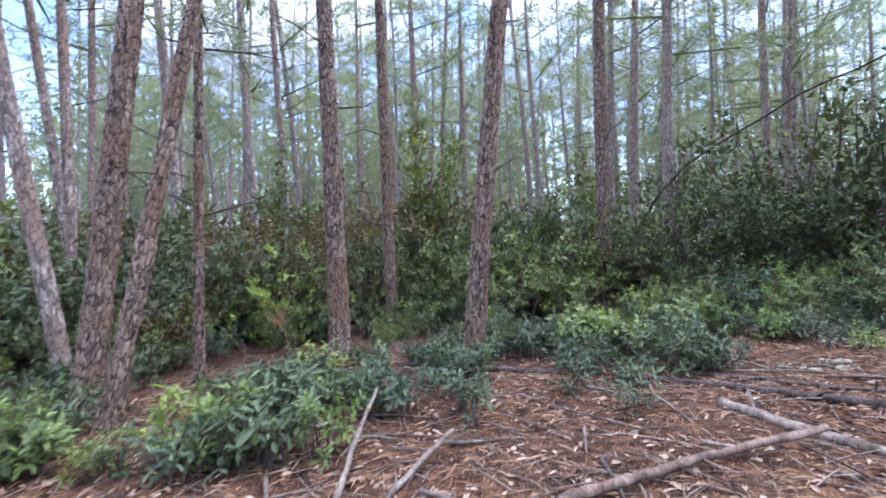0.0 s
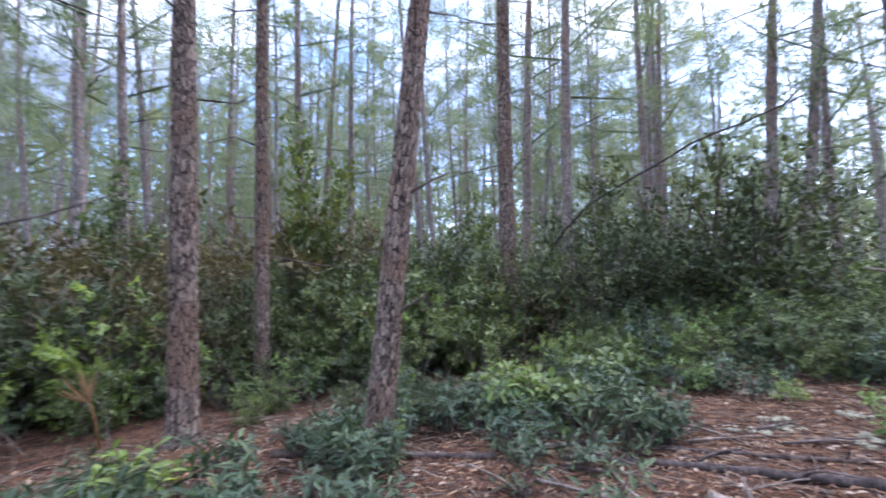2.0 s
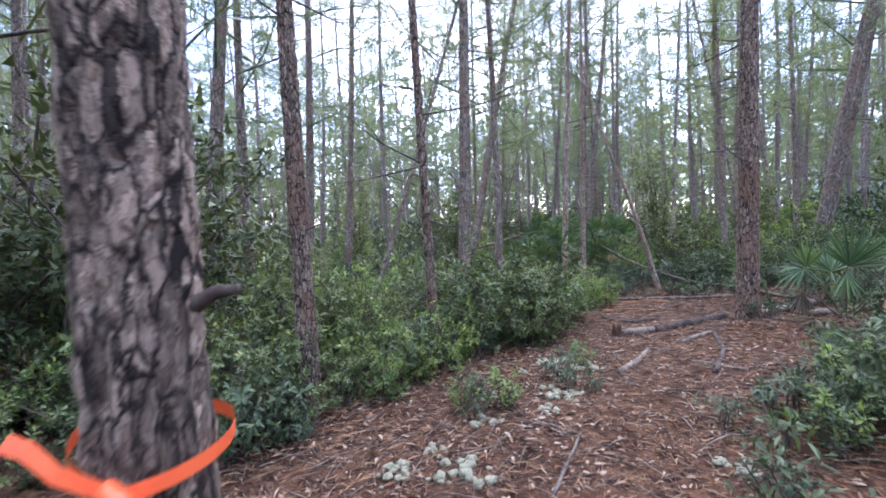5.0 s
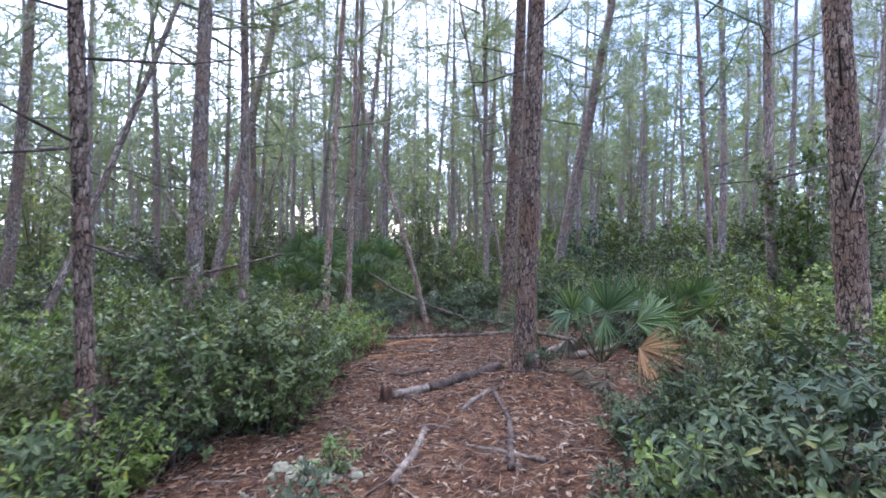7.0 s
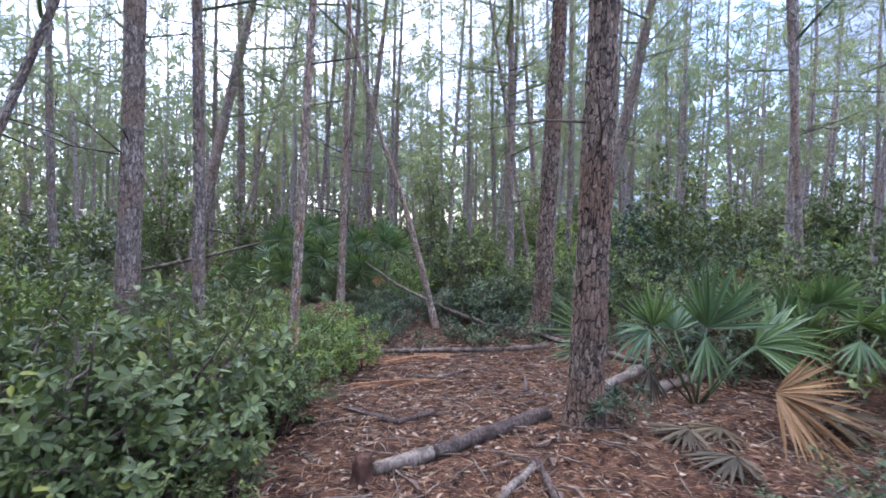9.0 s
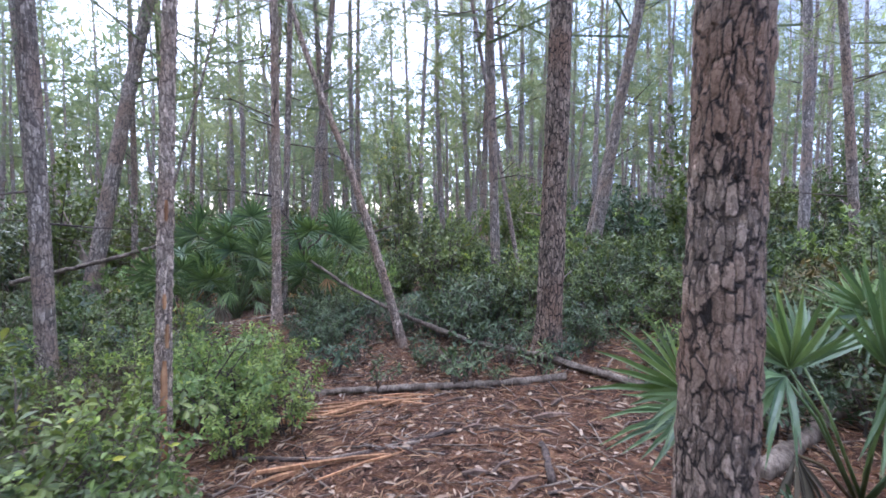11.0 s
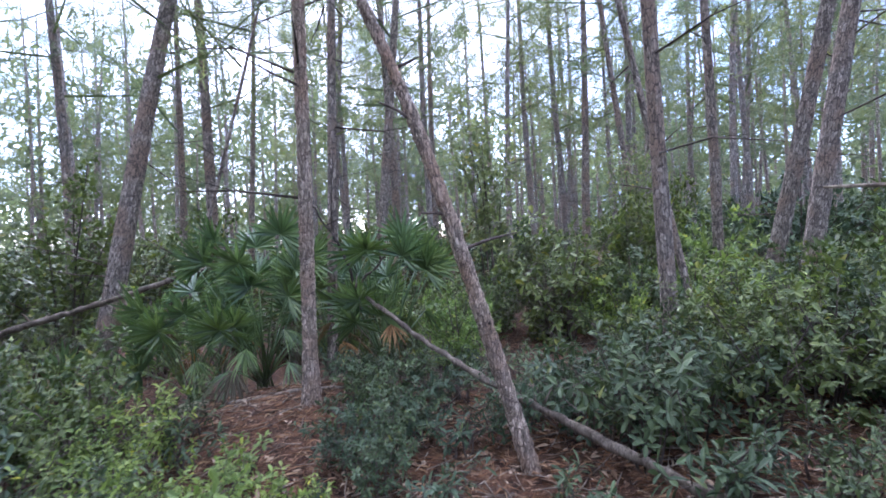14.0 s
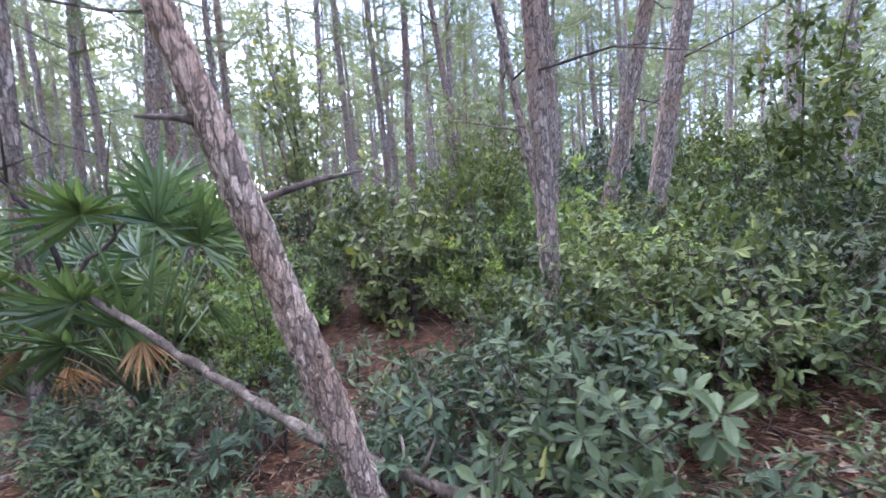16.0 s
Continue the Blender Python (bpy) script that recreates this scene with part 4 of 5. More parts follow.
for kind, x, y, k in (("blue", 0.1, 2.85, 0.42), ("blue", -1.0, 2.65, 0.42), ("sprig", -0.8, 2.4, 1.2), ("sprig", 0.3, 2.6, 1.1), ("green_sprig", -0.9, 1.6, 1.2), ("sprig", 1.15, 3.0, 1.0)):
    bush(kind, x, y, k)
count = 0
for _ in range(8000):
    if count >= 290:
        break
    x, y = (rnd.uniform(-3.4, 4.6), rnd.uniform(1.3, 5.6)) if rnd.random() < 0.66 else (rnd.uniform(4.6, 17), rnd.uniform(-0.5, 6.0))
    if off_path(x, y) < 0.75 or (x > 7.5 and off_path(x, y) < 1.25 and x < 13.5):
        continue
    if any(((x - a) / w) ** 2 + ((y - b) / h) ** 2 < 1 for a, b, w, h in BARE):
        continue
    dense = noise.noise((x * 0.8, y * 0.8, 7.7))
    if dense < (-0.08 if x < 4 else -0.05) or (is_open(x, y) and x > 2.4 and rnd.random() < 0.72):
        continue
    count += 1
    bush("green_sprig" if rnd.random() < 0.10 else "sprig", x, y, rnd.uniform(0.65, 1.35))


# ---- logs, branches and stumps ----
def lying(name, pts, r0, r1, mat, label, category, group="", sides=10, lift=None, knobs=0, seed=1, pale=None):
    """A log or branch over the points (x, y, height over the ground), with uneven girth, a few stubs and, for some, a stripped pale end."""
    r = random.Random(seed)
    w = [Vector((p[0], p[1], ground_z(p[0], p[1]) + (p[2] if len(p) > 2 else 0))) for p in pts]
    total = sum((b - a).length for a, b in zip(w, w[1:]))
    line = []
    for a, b in zip(w, w[1:]):
        n = max(2, int((b - a).length / 0.045))
        line += [a.lerp(b, k / n) for k in range(n)]
    line.append(w[-1])
    n = len(line)
    radii = [(r0 + (r1 - r0) * i / (n - 1)) * (1 + 0.26 * noise.noise((i * 0.42, seed, 0))) for i in range(n)]
    for i, p in enumerate(line):
        wob = r0 * 0.55
        p += Vector((wob * noise.noise((i * 0.16, seed, 3)), wob * noise.noise((i * 0.16, seed, 6)), wob * 0.4 * noise.noise((i * 0.2, seed, 9)) + radii[i] * 0.55))
    o = line[0].copy()
    e = tagged(new(name), label, category, group)
    e.matrix_basis = Matrix.Translation(o)
    line = [p - o for p in line]
    s = Soup()
    cut = int(n * pale) if pale else 0
    if cut:
        t = Soup()
        t.tube(line[:cut + 2], [q * 0.96 for q in radii[:cut + 2]], sides)
        s.tube(line[cut:], radii[cut:], sides)
    else:
        s.tube(line, radii, sides)
    for soup in (s, t) if cut else (s,):
        soup.v = [tuple(Vector(v) + noise.noise_vector(Vector(v) * 9 + Vector((seed, 0, 0))) * r0 * 0.30 + noise.noise_vector(Vector(v) * 34) * r0 * 0.24) for v in soup.v]
    if cut:
        part("stripped_end", t, M_ROT, e, "pale stripped rotten wood end")
    wood = part("wood", s, mat, e)
    for _ in range(knobs):
        i = r.randrange(1, n - 1)
        d = (unit(r) + Vector((0, 0, 0.7))).normalized()
        b = Soup()
        m = r.uniform(2.0, 6.0) * radii[i] + 0.05
        b.tube([line[i], line[i] + d * m * 0.6, line[i] + d * m + unit(r) * 0.02], [radii[i] * 0.42, radii[i] * 0.3, radii[i] * 0.16], 6)
        part("branch_stub", b, mat, wood)
    return e


lying("fallen_log", [(13.32, 4.5), (13.2, 3.6), (12.96, 1.9), (12.86, 1.35)], 0.029, 0.034, M_GREYLOG, "long thin grey log lying across the trail", "log", knobs=5, seed=2)
lying("fallen_log", [(12.2, 0.35, 0.0), (12.7, 0.9, 0.02), (13.25, 1.5, 0.06), (13.88, 2.08, 0.16), (14.73, 2.72, 0.28), (15.0, 3.15, 0.42), (15.6, 3.66, 0.50), (16.26, 4.47, 0.88)], 0.034, 0.022, M_GREYLOG, "long grey pine log propped under the leaning trunk", "log", knobs=7, seed=3)
lying("rotten_log", [(10.02, 3.06), (10.28, 2.55), (10.5, 2.1), (10.62, 1.8)], 0.052, 0.060, M_LOG, "rotting log with a pale stripped end by the pine", "log", knobs=0, seed=4, pale=0.32)
lying("palm_log", [(10.9, 1.42, 0.0), (11.35, 1.08, 0.06), (11.75, 0.62, 0.10)], 0.045, 0.05, M_ROT, "pale broken palmetto trunk behind the pine", "log", seed=5)
lying("fallen_log", [(11.3, 0.75), (12.4, -0.9), (13.2, -2.2)], 0.055, 0.045, M_GREYLOG, "grey fallen log behind the green palmetto", "log", knobs=2, seed=6)
lying("fallen_branch", [(10.0, 1.98), (9.1, 1.9), (8.2, 2.02)], 0.02, 0.028, M_LOG, "long dead branch lying along the trail", "branch", "branches on the ground", 8, seed=7, knobs=2)
lying("fallen_branch", [(9.05, 2.66), (8.6, 2.72), (8.1, 2.86)], 0.026, 0.034, M_ROT, "crumbling pale branch in the needle litter", "branch", "branches on the ground", 8, seed=8, knobs=2)
lying("fallen_branch", [(8.66, 2.34), (8.5, 2.05), (8.34, 1.75)], 0.016, 0.019, M_DEAD, "short grey stick across the litter", "branch", "branches on the ground", 8, seed=9)
lying("fallen_branch", [(9.95, 2.0), (9.7, 2.2), (9.45, 2.32)], 0.022, 0.03, M_ROT, "pale split branch beside the rotten log", "branch", "branches on the ground", 8, seed=10)
lying("fallen_branch", [(11.15, 3.5), (10.8, 3.0), (10.95, 2.7)], 0.020, 0.03, M_LOG, "dark broken branch in the clearing", "branch", "branches on the ground", 8, seed=11)
lying("fallen_branch", [(12.05, 3.85), (11.9, 3.2), (12.0, 2.6)], 0.014, 0.012, M_DEAD, "thin grey stick across the clearing", "branch", "branches on the ground", 8, seed=12)
lying("fallen_branch", [(12.03, 3.75), (11.86, 3.16), (12.13, 2.35)], 0.012, 0.02, M_LOG, "dark curved branch in the needle litter", "branch", "branches on the ground", 8, seed=13, knobs=1)
lying("fallen_branch", [(11.9, 1.79), (11.4, 1.84)], 0.02, 0.026, M_LOG, "crumbling pale branch in the needle litter", "branch", "branches on the ground", 8, seed=14)
lying("fallen_branch", [(12.75, 4.3), (12.66, 3.7)], 0.028, 0.022, M_LOG, "dark broken branch in the clearing", "branch", "branches on the ground", 8, seed=15)
lying("fallen_branch", [(15.45, 5.46), (15.6, 4.9), (15.76, 4.44)], 0.022, 0.018, M_DEAD, "curved grey branch below the palmettos", "branch", "branches on the ground", 8, seed=16)
lying("fallen_branch", [(3.85, 3.0), (5.05, 2.72), (5.56, 2.42)], 0.024, 0.016, M_DEAD, "long forked grey branch on the litter", "branch", "branches on the ground", 8, seed=17, knobs=2)
lying("fallen_branch", [(5.2, 2.74), (5.7, 2.95), (6.7, 2.95)], 0.016, 0.010, M_DEAD, "thin grey branch lying on the litter", "branch", "branches on the ground", 8, seed=18)
lying("fallen_log", [(-0.57, 3.82), (0.3, 3.72), (1.05, 3.57)], 0.030, 0.026, M_LOG, "thin fallen log at the foot of a pine", "log", "cut branches", 10, seed=19)
lying("fallen_branch", [(1.3, 3.72), (1.9, 3.84), (2.6, 3.5), (3.5, 3.24)], 0.020, 0.017, M_LOG, "long dark branch lying in the slash", "branch", "branches on the ground", 8, seed=20, knobs=3)
lying("fallen_log", [(1.5, 3.55), (2.2, 3.3), (3.35, 2.85)], 0.022, 0.036, M_LOG, "dark fallen log among the slash", "log", "cut branches", 10, seed=21, knobs=2)
lying("fallen_log", [(2.15, 2.85), (2.54, 2.37), (2.95, 1.95)], 0.038, 0.032, M_DEAD, "thick cut branch among the slash", "log", "cut branches", 12, seed=22, knobs=2)
lying("fallen_branch", [(0.95, 1.35, 0.02), (1.7, 1.82, 0.05), (2.5, 2.24, 0.10)], 0.028, 0.021, M_WARM, "long cut branch with warm brown bark", "branch", "branches on the ground", 10, seed=23, knobs=1)
lying("fallen_branch", [(-0.10, 1.2, 0.0), (-0.2, 1.75, 0.1), (-0.27, 2.3, 0.24)], 0.019, 0.011, M_DEAD, "pale bare stick standing out of the slash", "branch", "branches on the ground", 8, seed=24)
lying("fallen_branch", [(0.14, 1.3, 0.0), (0.25, 1.65, 0.06), (0.34, 1.95, 0.1)], 0.018, 0.013, M_DEAD, "pale bare stick standing out of the slash", "branch", "branches on the ground", 8, seed=25)
lying("fallen_branch", [(1.75, 3.3, 0.02), (1.7, 2.9, 0.06), (1.86, 2.45, 0.0)], 0.013, 0.009, M_DEAD, "thin curved stick in the slash", "branch", "branches on the ground", 8, seed=26)
lying("fallen_branch", [(8.2, 0.2, 0.15), (8.7, -0.35, 0.3), (9.1, -0.8, 0.45)], 0.02, 0.012, M_DEAD, "pale dead branch lying in the shrubs", "branch", "branches on the ground", 8, seed=27)
lying("fallen_log", [(9.3, 0.5, 0.05), (9.7, -0.5, 0.1)], 0.04, 0.035, M_LOG, "short dark log under the shrubs", "log", "cut branches", 10, seed=28)
lying("fallen_log", [(16.75, 9.4, 0.60 - ground_z(16.75, 9.4)), (16.8, 8.0, 0.93 - ground_z(16.8, 8.0)), (16.85, 6.5, 1.33 - ground_z(16.85, 6.5))], 0.042, 0.030, M_GREYLOG, "fallen trunk lodged slantwise against a pine", "log", knobs=4, seed=29)
for k, pts in enumerate(([(12.1, 5.5), (12.6, 5.3), (13.1, 5.0)], [(12.6, 6.0), (13.1, 5.7), (13.7, 5.3)], [(13.2, 6.5), (14.2, 5.9)], [(13.1, 5.3), (13.5, 5.1), (14.1, 4.95)], [(12.4, 4.9), (12.9, 5.5)])):
    lying("fallen_branch", pts, 0.034, 0.022, M_DEAD, "weathered grey branch in a heap of slash", "branch", "branches on the ground", 9, seed=31 + k, knobs=1)
for k in range(62):
    x, y = rnd.uniform(-1.2, 3.6), rnd.uniform(1.2, 4.3)
    if off_path(x, y) < 0.5:
        continue
    a, n = rnd.gauss(-0.3, 0.6), rnd.uniform(0.25, 0.8)
    lying("stick", [(x, y, 0.01), (x + n * 0.5 * math.cos(a), y + n * 0.5 * math.sin(a), 0.03), (x + n * math.cos(a), y + n * math.sin(a), rnd.uniform(0, 0.05))], rnd.uniform(0.006, 0.016), 0.005, rnd.choice((M_DEAD, M_DEAD, M_LOG, M_TWIG)), "broken dead stick in the slash", "stick", "sticks in the slash", 6, seed=60 + k)
for k in range(46):
    x, y = rnd.uniform(4.2, 15.5), rnd.uniform(0.8, 4.4)
    if off_path(x, y) < 0.25:
        continue
    a, n = rnd.uniform(0, 6.3), rnd.uniform(0.2, 0.6)
    lying("stick", [(x, y), (x + n * 0.5 * math.cos(a), y + n * 0.5 * math.sin(a), 0.012), (x + n * math.cos(a), y + n * math.sin(a))], rnd.uniform(0.005, 0.011), 0.004, rnd.choice((M_DEAD, M_LOG, M_TWIG, M_ROT)), "small dead stick in the needle litter", "stick", "sticks in the litter", 6, seed=120 + k)


def dead_bough(name, pts, r0, r1, label, twigs, seed, mat=M_LOG):
    r = random.Random(seed)
    e = tagged(new(name), label, "dead branch")
    o = Vector(pts[0])
    e.matrix_basis = Matrix.Translation(o)
    line = []
    for a, b in zip(pts, pts[1:]):
        line += [Vector(a).lerp(Vector(b), k / 6) - o for k in range(6)]
    line.append(Vector(pts[-1]) - o)
    line = [p + unit(r) * 0.02 for p in line]
    s = Soup()
    s.tube(line, [r0 + (r1 - r0) * i / (len(line) - 1) for i in range(len(line))], 7)
    bough = part("bough", s, mat, e)
    d = (line[-1] - line[0]).normalized()
    for _ in range(twigs):
        i = r.randrange(2, len(line) - 1)
        q = line[i] + (d * 0.6 + unit(r)) * r.uniform(0.3, 0.8)
        t = Soup()
        t.tube([line[i], line[i].lerp(q, 0.5) + unit(r) * 0.05, q], [0.009, 0.006, 0.003], 5)
        part("side_twig", t, M_TWIG, bough)


dead_bough("dead_bough", [(2.5, 9.0, ground_z(2.5, 9.0) - 0.03), (2.75, 8.75, 1.2), (3.08, 8.45, 1.85), (3.48, 8.15, 2.32), (4.72, 7.14, 3.09), (5.66, 6.0, 3.41)], 0.035, 0.012, "long bare dead bough arching over the thicket", 12, 4)
dead_bough("dead_bough", [(3.0, 7.5, ground_z(3.0, 7.5) - 0.03), (3.18, 7.2, 0.93), (3.84, 6.98, 1.44)], 0.018, 0.008, "pale bare dead branch rising from the thicket", 3, 5)
dead_bough("dead_bough", [(19.5, 9.65, ground_z(19.5, 9.65) - 0.03), (19.5, 10.45, 1.45), (19.5, 11.0, 2.7), (19.5, 11.2, 3.15)], 0.075, 0.045, "bare broken stem leaning in the brush", 2, 6, M_DEAD)
dead_bough("dead_bough", [(16.26, 4.47, 0.80), (16.26, 4.47, 1.10), (16.31, 4.23, 1.35), (16.38, 3.83, 1.55)], 0.020, 0.008, "bare forked dead branch rising from the log end", 3, 7)
dead_bough("dead_bough", [(16.27, 4.49, 1.02), (16.30, 4.62, 1.44), (16.34, 4.76, 1.66), (16.40, 5.06, 2.06)], 0.018, 0.008, "bare forked dead branch rising from the log end", 3, 8)


def stump():
    e = thing("stump", 9.93, 3.12, "small rotten red-brown stump beside the log", "stump", z=ground_z(9.93, 3.12))
    s = Soup()
    n = 14
    for j in range(7):
        z = -0.03 + j * 0.032
        for k in range(n):
            a = 2 * math.pi * k / n
            rr = 0.062 * (1 + 0.35 * math.exp(-z / 0.04)) * (1 + 0.22 * noise.noise((k * 0.9, j * 0.2, 2)))
            s.v.append((rr * math.cos(a), rr * math.sin(a), z + (0.05 * noise.noise((k * 0.8, 5, 1)) if j == 6 else 0)))
    s.f = [(j * n + k, j * n + (k + 1) % n, (j + 1) * n + (k + 1) % n, (j + 1) * n + k) for j in range(6) for k in range(n)]
    s.v.append((0, 0, 0.10))
    s.f += [(6 * n + k, 6 * n + (k + 1) % n, 7 * n) for k in range(n)]
    part("wood", s, M_STUMP, e)


stump()


def splinters(x0, y0, x1, y1, count, seed, label, mat=M_ORANGEWOOD, group="orange splinters", loose=0.06):
    r = random.Random(seed)
    for k in range(count):
        u = r.random()
        x, y = x0 + (x1 - x0) * u + r.gauss(0, loose), y0 + (y1 - y0) * u + r.gauss(0, loose)
        a = math.atan2(y1 - y0, x1 - x0) + r.gauss(0, 3.7 * loose)
        n = r.uniform(0.25, 0.9) * (1.0 if loose < 0.1 else 0.35)
        e = thing("wood_splinter", x, y, label, "splinter", group, turn=a)
        s = Soup()
        w = r.uniform(0.010, 0.026)
        s.tube([(-n / 2, 0, 0.012), (-n * 0.1, r.gauss(0, 0.012), 0.022), (n / 2, r.gauss(0, 0.02), 0.012)], [w * 0.5, w, w * 0.25], 4)
        part("wood", s, mat, e, round_off=False)


splinters(12.62, 3.75, 12.84, 2.6, 22, 3, "split strip of fresh orange wood on the litter")
splinters(5.3, 1.9, 4.6, 1.8, 5, 4, "split strip of fresh orange wood on the litter")
splinters(11.7, 3.4, 11.9, 2.7, 5, 5, "split strip of fresh orange wood on the litter")
splinters(11.8, 2.3, 12.5, 1.7, 16, 6, "broken pale wood chip on the litter", M_WARM, "pale wood chips", 0.3)
splinters(10.1, 1.5, 10.9, 2.4, 12, 7, "broken pale wood chip on the litter", M_WARM, "pale wood chips", 0.3)
splinters(9.2, 2.4, 9.9, 2.0, 10, 8, "broken pale wood chip on the litter", M_WARM, "pale wood chips", 0.3)


# ---- reindeer lichen ----
def lichen(seed, count, spread, at):
    r = random.Random(seed)
    e = thing("lichen_clump", at[0], at[1], "pale grey-green reindeer lichen tufts on the litter", "lichen", "lichen on the litter")
    for k in range(count):
        bm = bmesh.new()
        rad = r.uniform(0.012, 0.036)
        bmesh.ops.create_icosphere(bm, subdivisions=2, radius=1.0)
        c = Vector((r.gauss(0, spread), r.gauss(0, spread), rad * 0.45))
        for v in bm.verts:
            n = v.co.normalized()
            q = n * 2.6 + Vector((seed, k * 3.1, 0))
            h = 1 + 0.34 * noise.noise(q) + 0.5 * noise.noise(q * 2.6) + r.uniform(-0.22, 0.24)
            v.co = c + Vector((n.x * h, n.y * h, n.z * h * 0.72)) * rad
        me = bpy.data.meshes.new("tuft")
        bm.to_mesh(me)
        bm.free()
        me.materials.append(M_LICHEN)
        me.polygons.foreach_set("use_smooth", [True] * len(me.polygons))
        part("tuft", me, None, e)
    return e


LICHEN = [lichen(1, 16, 0.08, (5.76, 4.0)), lichen(2, 22, 0.11, (5.34, 3.43)), lichen(3, 12, 0.055, (3.62, 4.22)), lichen(4, 18, 0.09, (7.44, 3.29))]
for x, y in ((5.32, 2.9), (4.33, 5.19), (4.55, 5.0), (4.76, 2.09), (7.49, 3.17), (7.1, 3.3), (3.13, 4.04), (3.53, 4.03), (4.28, 5.14), (4.0, 5.2), (-1.39, 2.51), (-2.07, 2.66), (8.3, 3.58), (8.41, 3.52), (8.38, 3.19), (6.71, 3.76),
             (6.94, 5.9), (15.73, 6.0), (6.1, 3.9), (5.9, 3.6), (3.3, 3.9), (4.4, 4.3), (7.9, 3.4), (5.6, 2.2), (6.6, 2.0), (8.0, 3.75), (7.2, 3.9), (15.5, 6.2), (-2.9, 1.9), (-3.1, 2.1), (3.9, 3.6), (14.9, 6.5)):
    copy_thing(rnd.choice(LICHEN), spot(x + rnd.gauss(0, 0.04), y + rnd.gauss(0, 0.04), rnd.uniform(0.7, 1.25), rnd.uniform(0, 6.3), sink=0.005))


# ---- palmettos ----
def fan(parent, r, base, hub, aim, face, blade, spread, leaflets=24, droop=0.08, mat=None, cup=0.38):
    """A fan leaf: a stalk from base to hub, then stiff folded blades round aim, in the plane across face."""
    mat = mat or M_PALM
    base, hub, aim, face = Vector(base), Vector(hub), Vector(aim).normalized(), Vector(face)
    side = face.cross(aim).normalized()
    face = aim.cross(side).normalized()
    st = Soup()
    mid = base.lerp(hub, 0.55) + Vector((0, 0, 0.08 * (hub - base).length))
    st.tube([base, mid, hub], [0.011, 0.008, 0.006], 5)
    petiole = part("petiole", st, mat, parent)
    s = Soup()
    wid = min(0.024, blade * spread / leaflets * 0.60)
    for k in range(leaflets):
        a = (k / (leaflets - 1) - 0.5) * 2 * spread + r.gauss(0, 0.03)
        v = (aim * math.cos(a) + side * math.sin(a) + face * (cup * math.sin(a) ** 2 + r.gauss(0, 0.13))).normalized()
        w = face.cross(v).normalized()
        n = blade * r.uniform(0.86, 1.06) * (1 - 0.16 * abs(a) / max(spread, 0.3))
        drop = Vector((0, 0, -1)) * droop * n * r.uniform(0.4, 1.6)
        fold = face * wid * r.uniform(0.5, 0.9)
        vs = []
        for u, q, z in ((0.0, 0.2, 0.0), (0.34, 1.0, 0.08), (0.70, 0.66, 0.4), (1.0, 0.05, 1.0)):
            p = hub + v * n * u + drop * z
            vs += [tuple(p + w * wid * q + fold * q), tuple(p), tuple(p - w * wid * q + fold * q)]
        s.add(vs, [f for j in range(3) for f in ((j * 3, j * 3 + 1, j * 3 + 4, j * 3 + 3), (j * 3 + 1, j * 3 + 2, j * 3 + 5, j * 3 + 4))])
    return part("fan_leaf", s, mat, petiole, round_off=False)


def palmetto(x, y, label, hubs, seed, blade, skirt=0, spread=1.95):
    """A clump of fans whose hubs stand at the given offsets from the root, over a skirt of dead leaves."""
    r = random.Random(seed)
    e = thing("saw_palmetto", x, y, label, "palmetto", "saw palmettos")
    for hx, hy, hz in hubs:
        h = Vector((hx, hy, hz))
        out = Vector((hx, hy, 0))
        out = out.normalized() if out.length > 0.05 else Vector((-1, 0, 0))
        aim = out * r.uniform(0.3, 0.8) + Vector((0, 0, r.uniform(0.5, 1.0) * min(1.2, hz))) + unit(r) * 0.25
        face = Vector((-1, 0, 0)) + out * 0.3 + Vector((0, 0, 0.2)) + unit(r) * 0.35
        fan(e, r, (r.gauss(0, 0.05), r.gauss(0, 0.05), 0.02), h, aim, face, r.uniform(*blade), spread * r.uniform(0.85, 1.1), 17, r.uniform(0.02, 0.10))
    for i in range(skirt):
        a = r.uniform(0, 6.3)
        h = Vector((math.cos(a), math.sin(a), 0)) * r.uniform(0.25, 0.6) + Vector((0, 0, r.uniform(0.3, 0.75)))
        fan(e, r, (0, 0, 0.05), h, Vector((math.cos(a), math.sin(a), -1.2)), Vector((math.cos(a), math.sin(a), 0.6)), r.uniform(*blade) * 0.85, 0.8, 16, 0.2, r.choice((M_DEADFAN, M_OLDFAN, M_PALM)))
    return e


def around(seed, count, reach, low, high):
    """Hubs spread round a root."""
    r = random.Random(seed)
    return [(math.cos(i * 2.4) * reach * r.uniform(0.5, 1.1), math.sin(i * 2.4) * reach * r.uniform(0.5, 1.1), r.uniform(low, high)) for i in range(count)]


TALL = "tall clump of saw palmetto behind a thin pine"
palmetto(16.2, 5.55, TALL, [(-0.1, -0.34, 1.62), (-0.1, 0.38, 1.60), (-0.25, -0.08, 1.12), (-0.1, 0.62, 1.35), (0.05, 0.02, 1.5), (0.2, -0.5, 1.35), (-0.3, 0.1, 0.72), (0.2, 0.35, 1.2)] + around(2, 12, 0.6, 0.7, 1.6), 2, (0.34, 0.43), 8)
palmetto(16.2, 6.35, TALL, [(-0.2, -0.1, 1.0), (-0.2, 0.15, 0.85), (-0.1, 0.35, 0.6), (0.1, 0.0, 1.2)] + around(3, 11, 0.55, 0.4, 1.15), 3, (0.34, 0.43), 6)
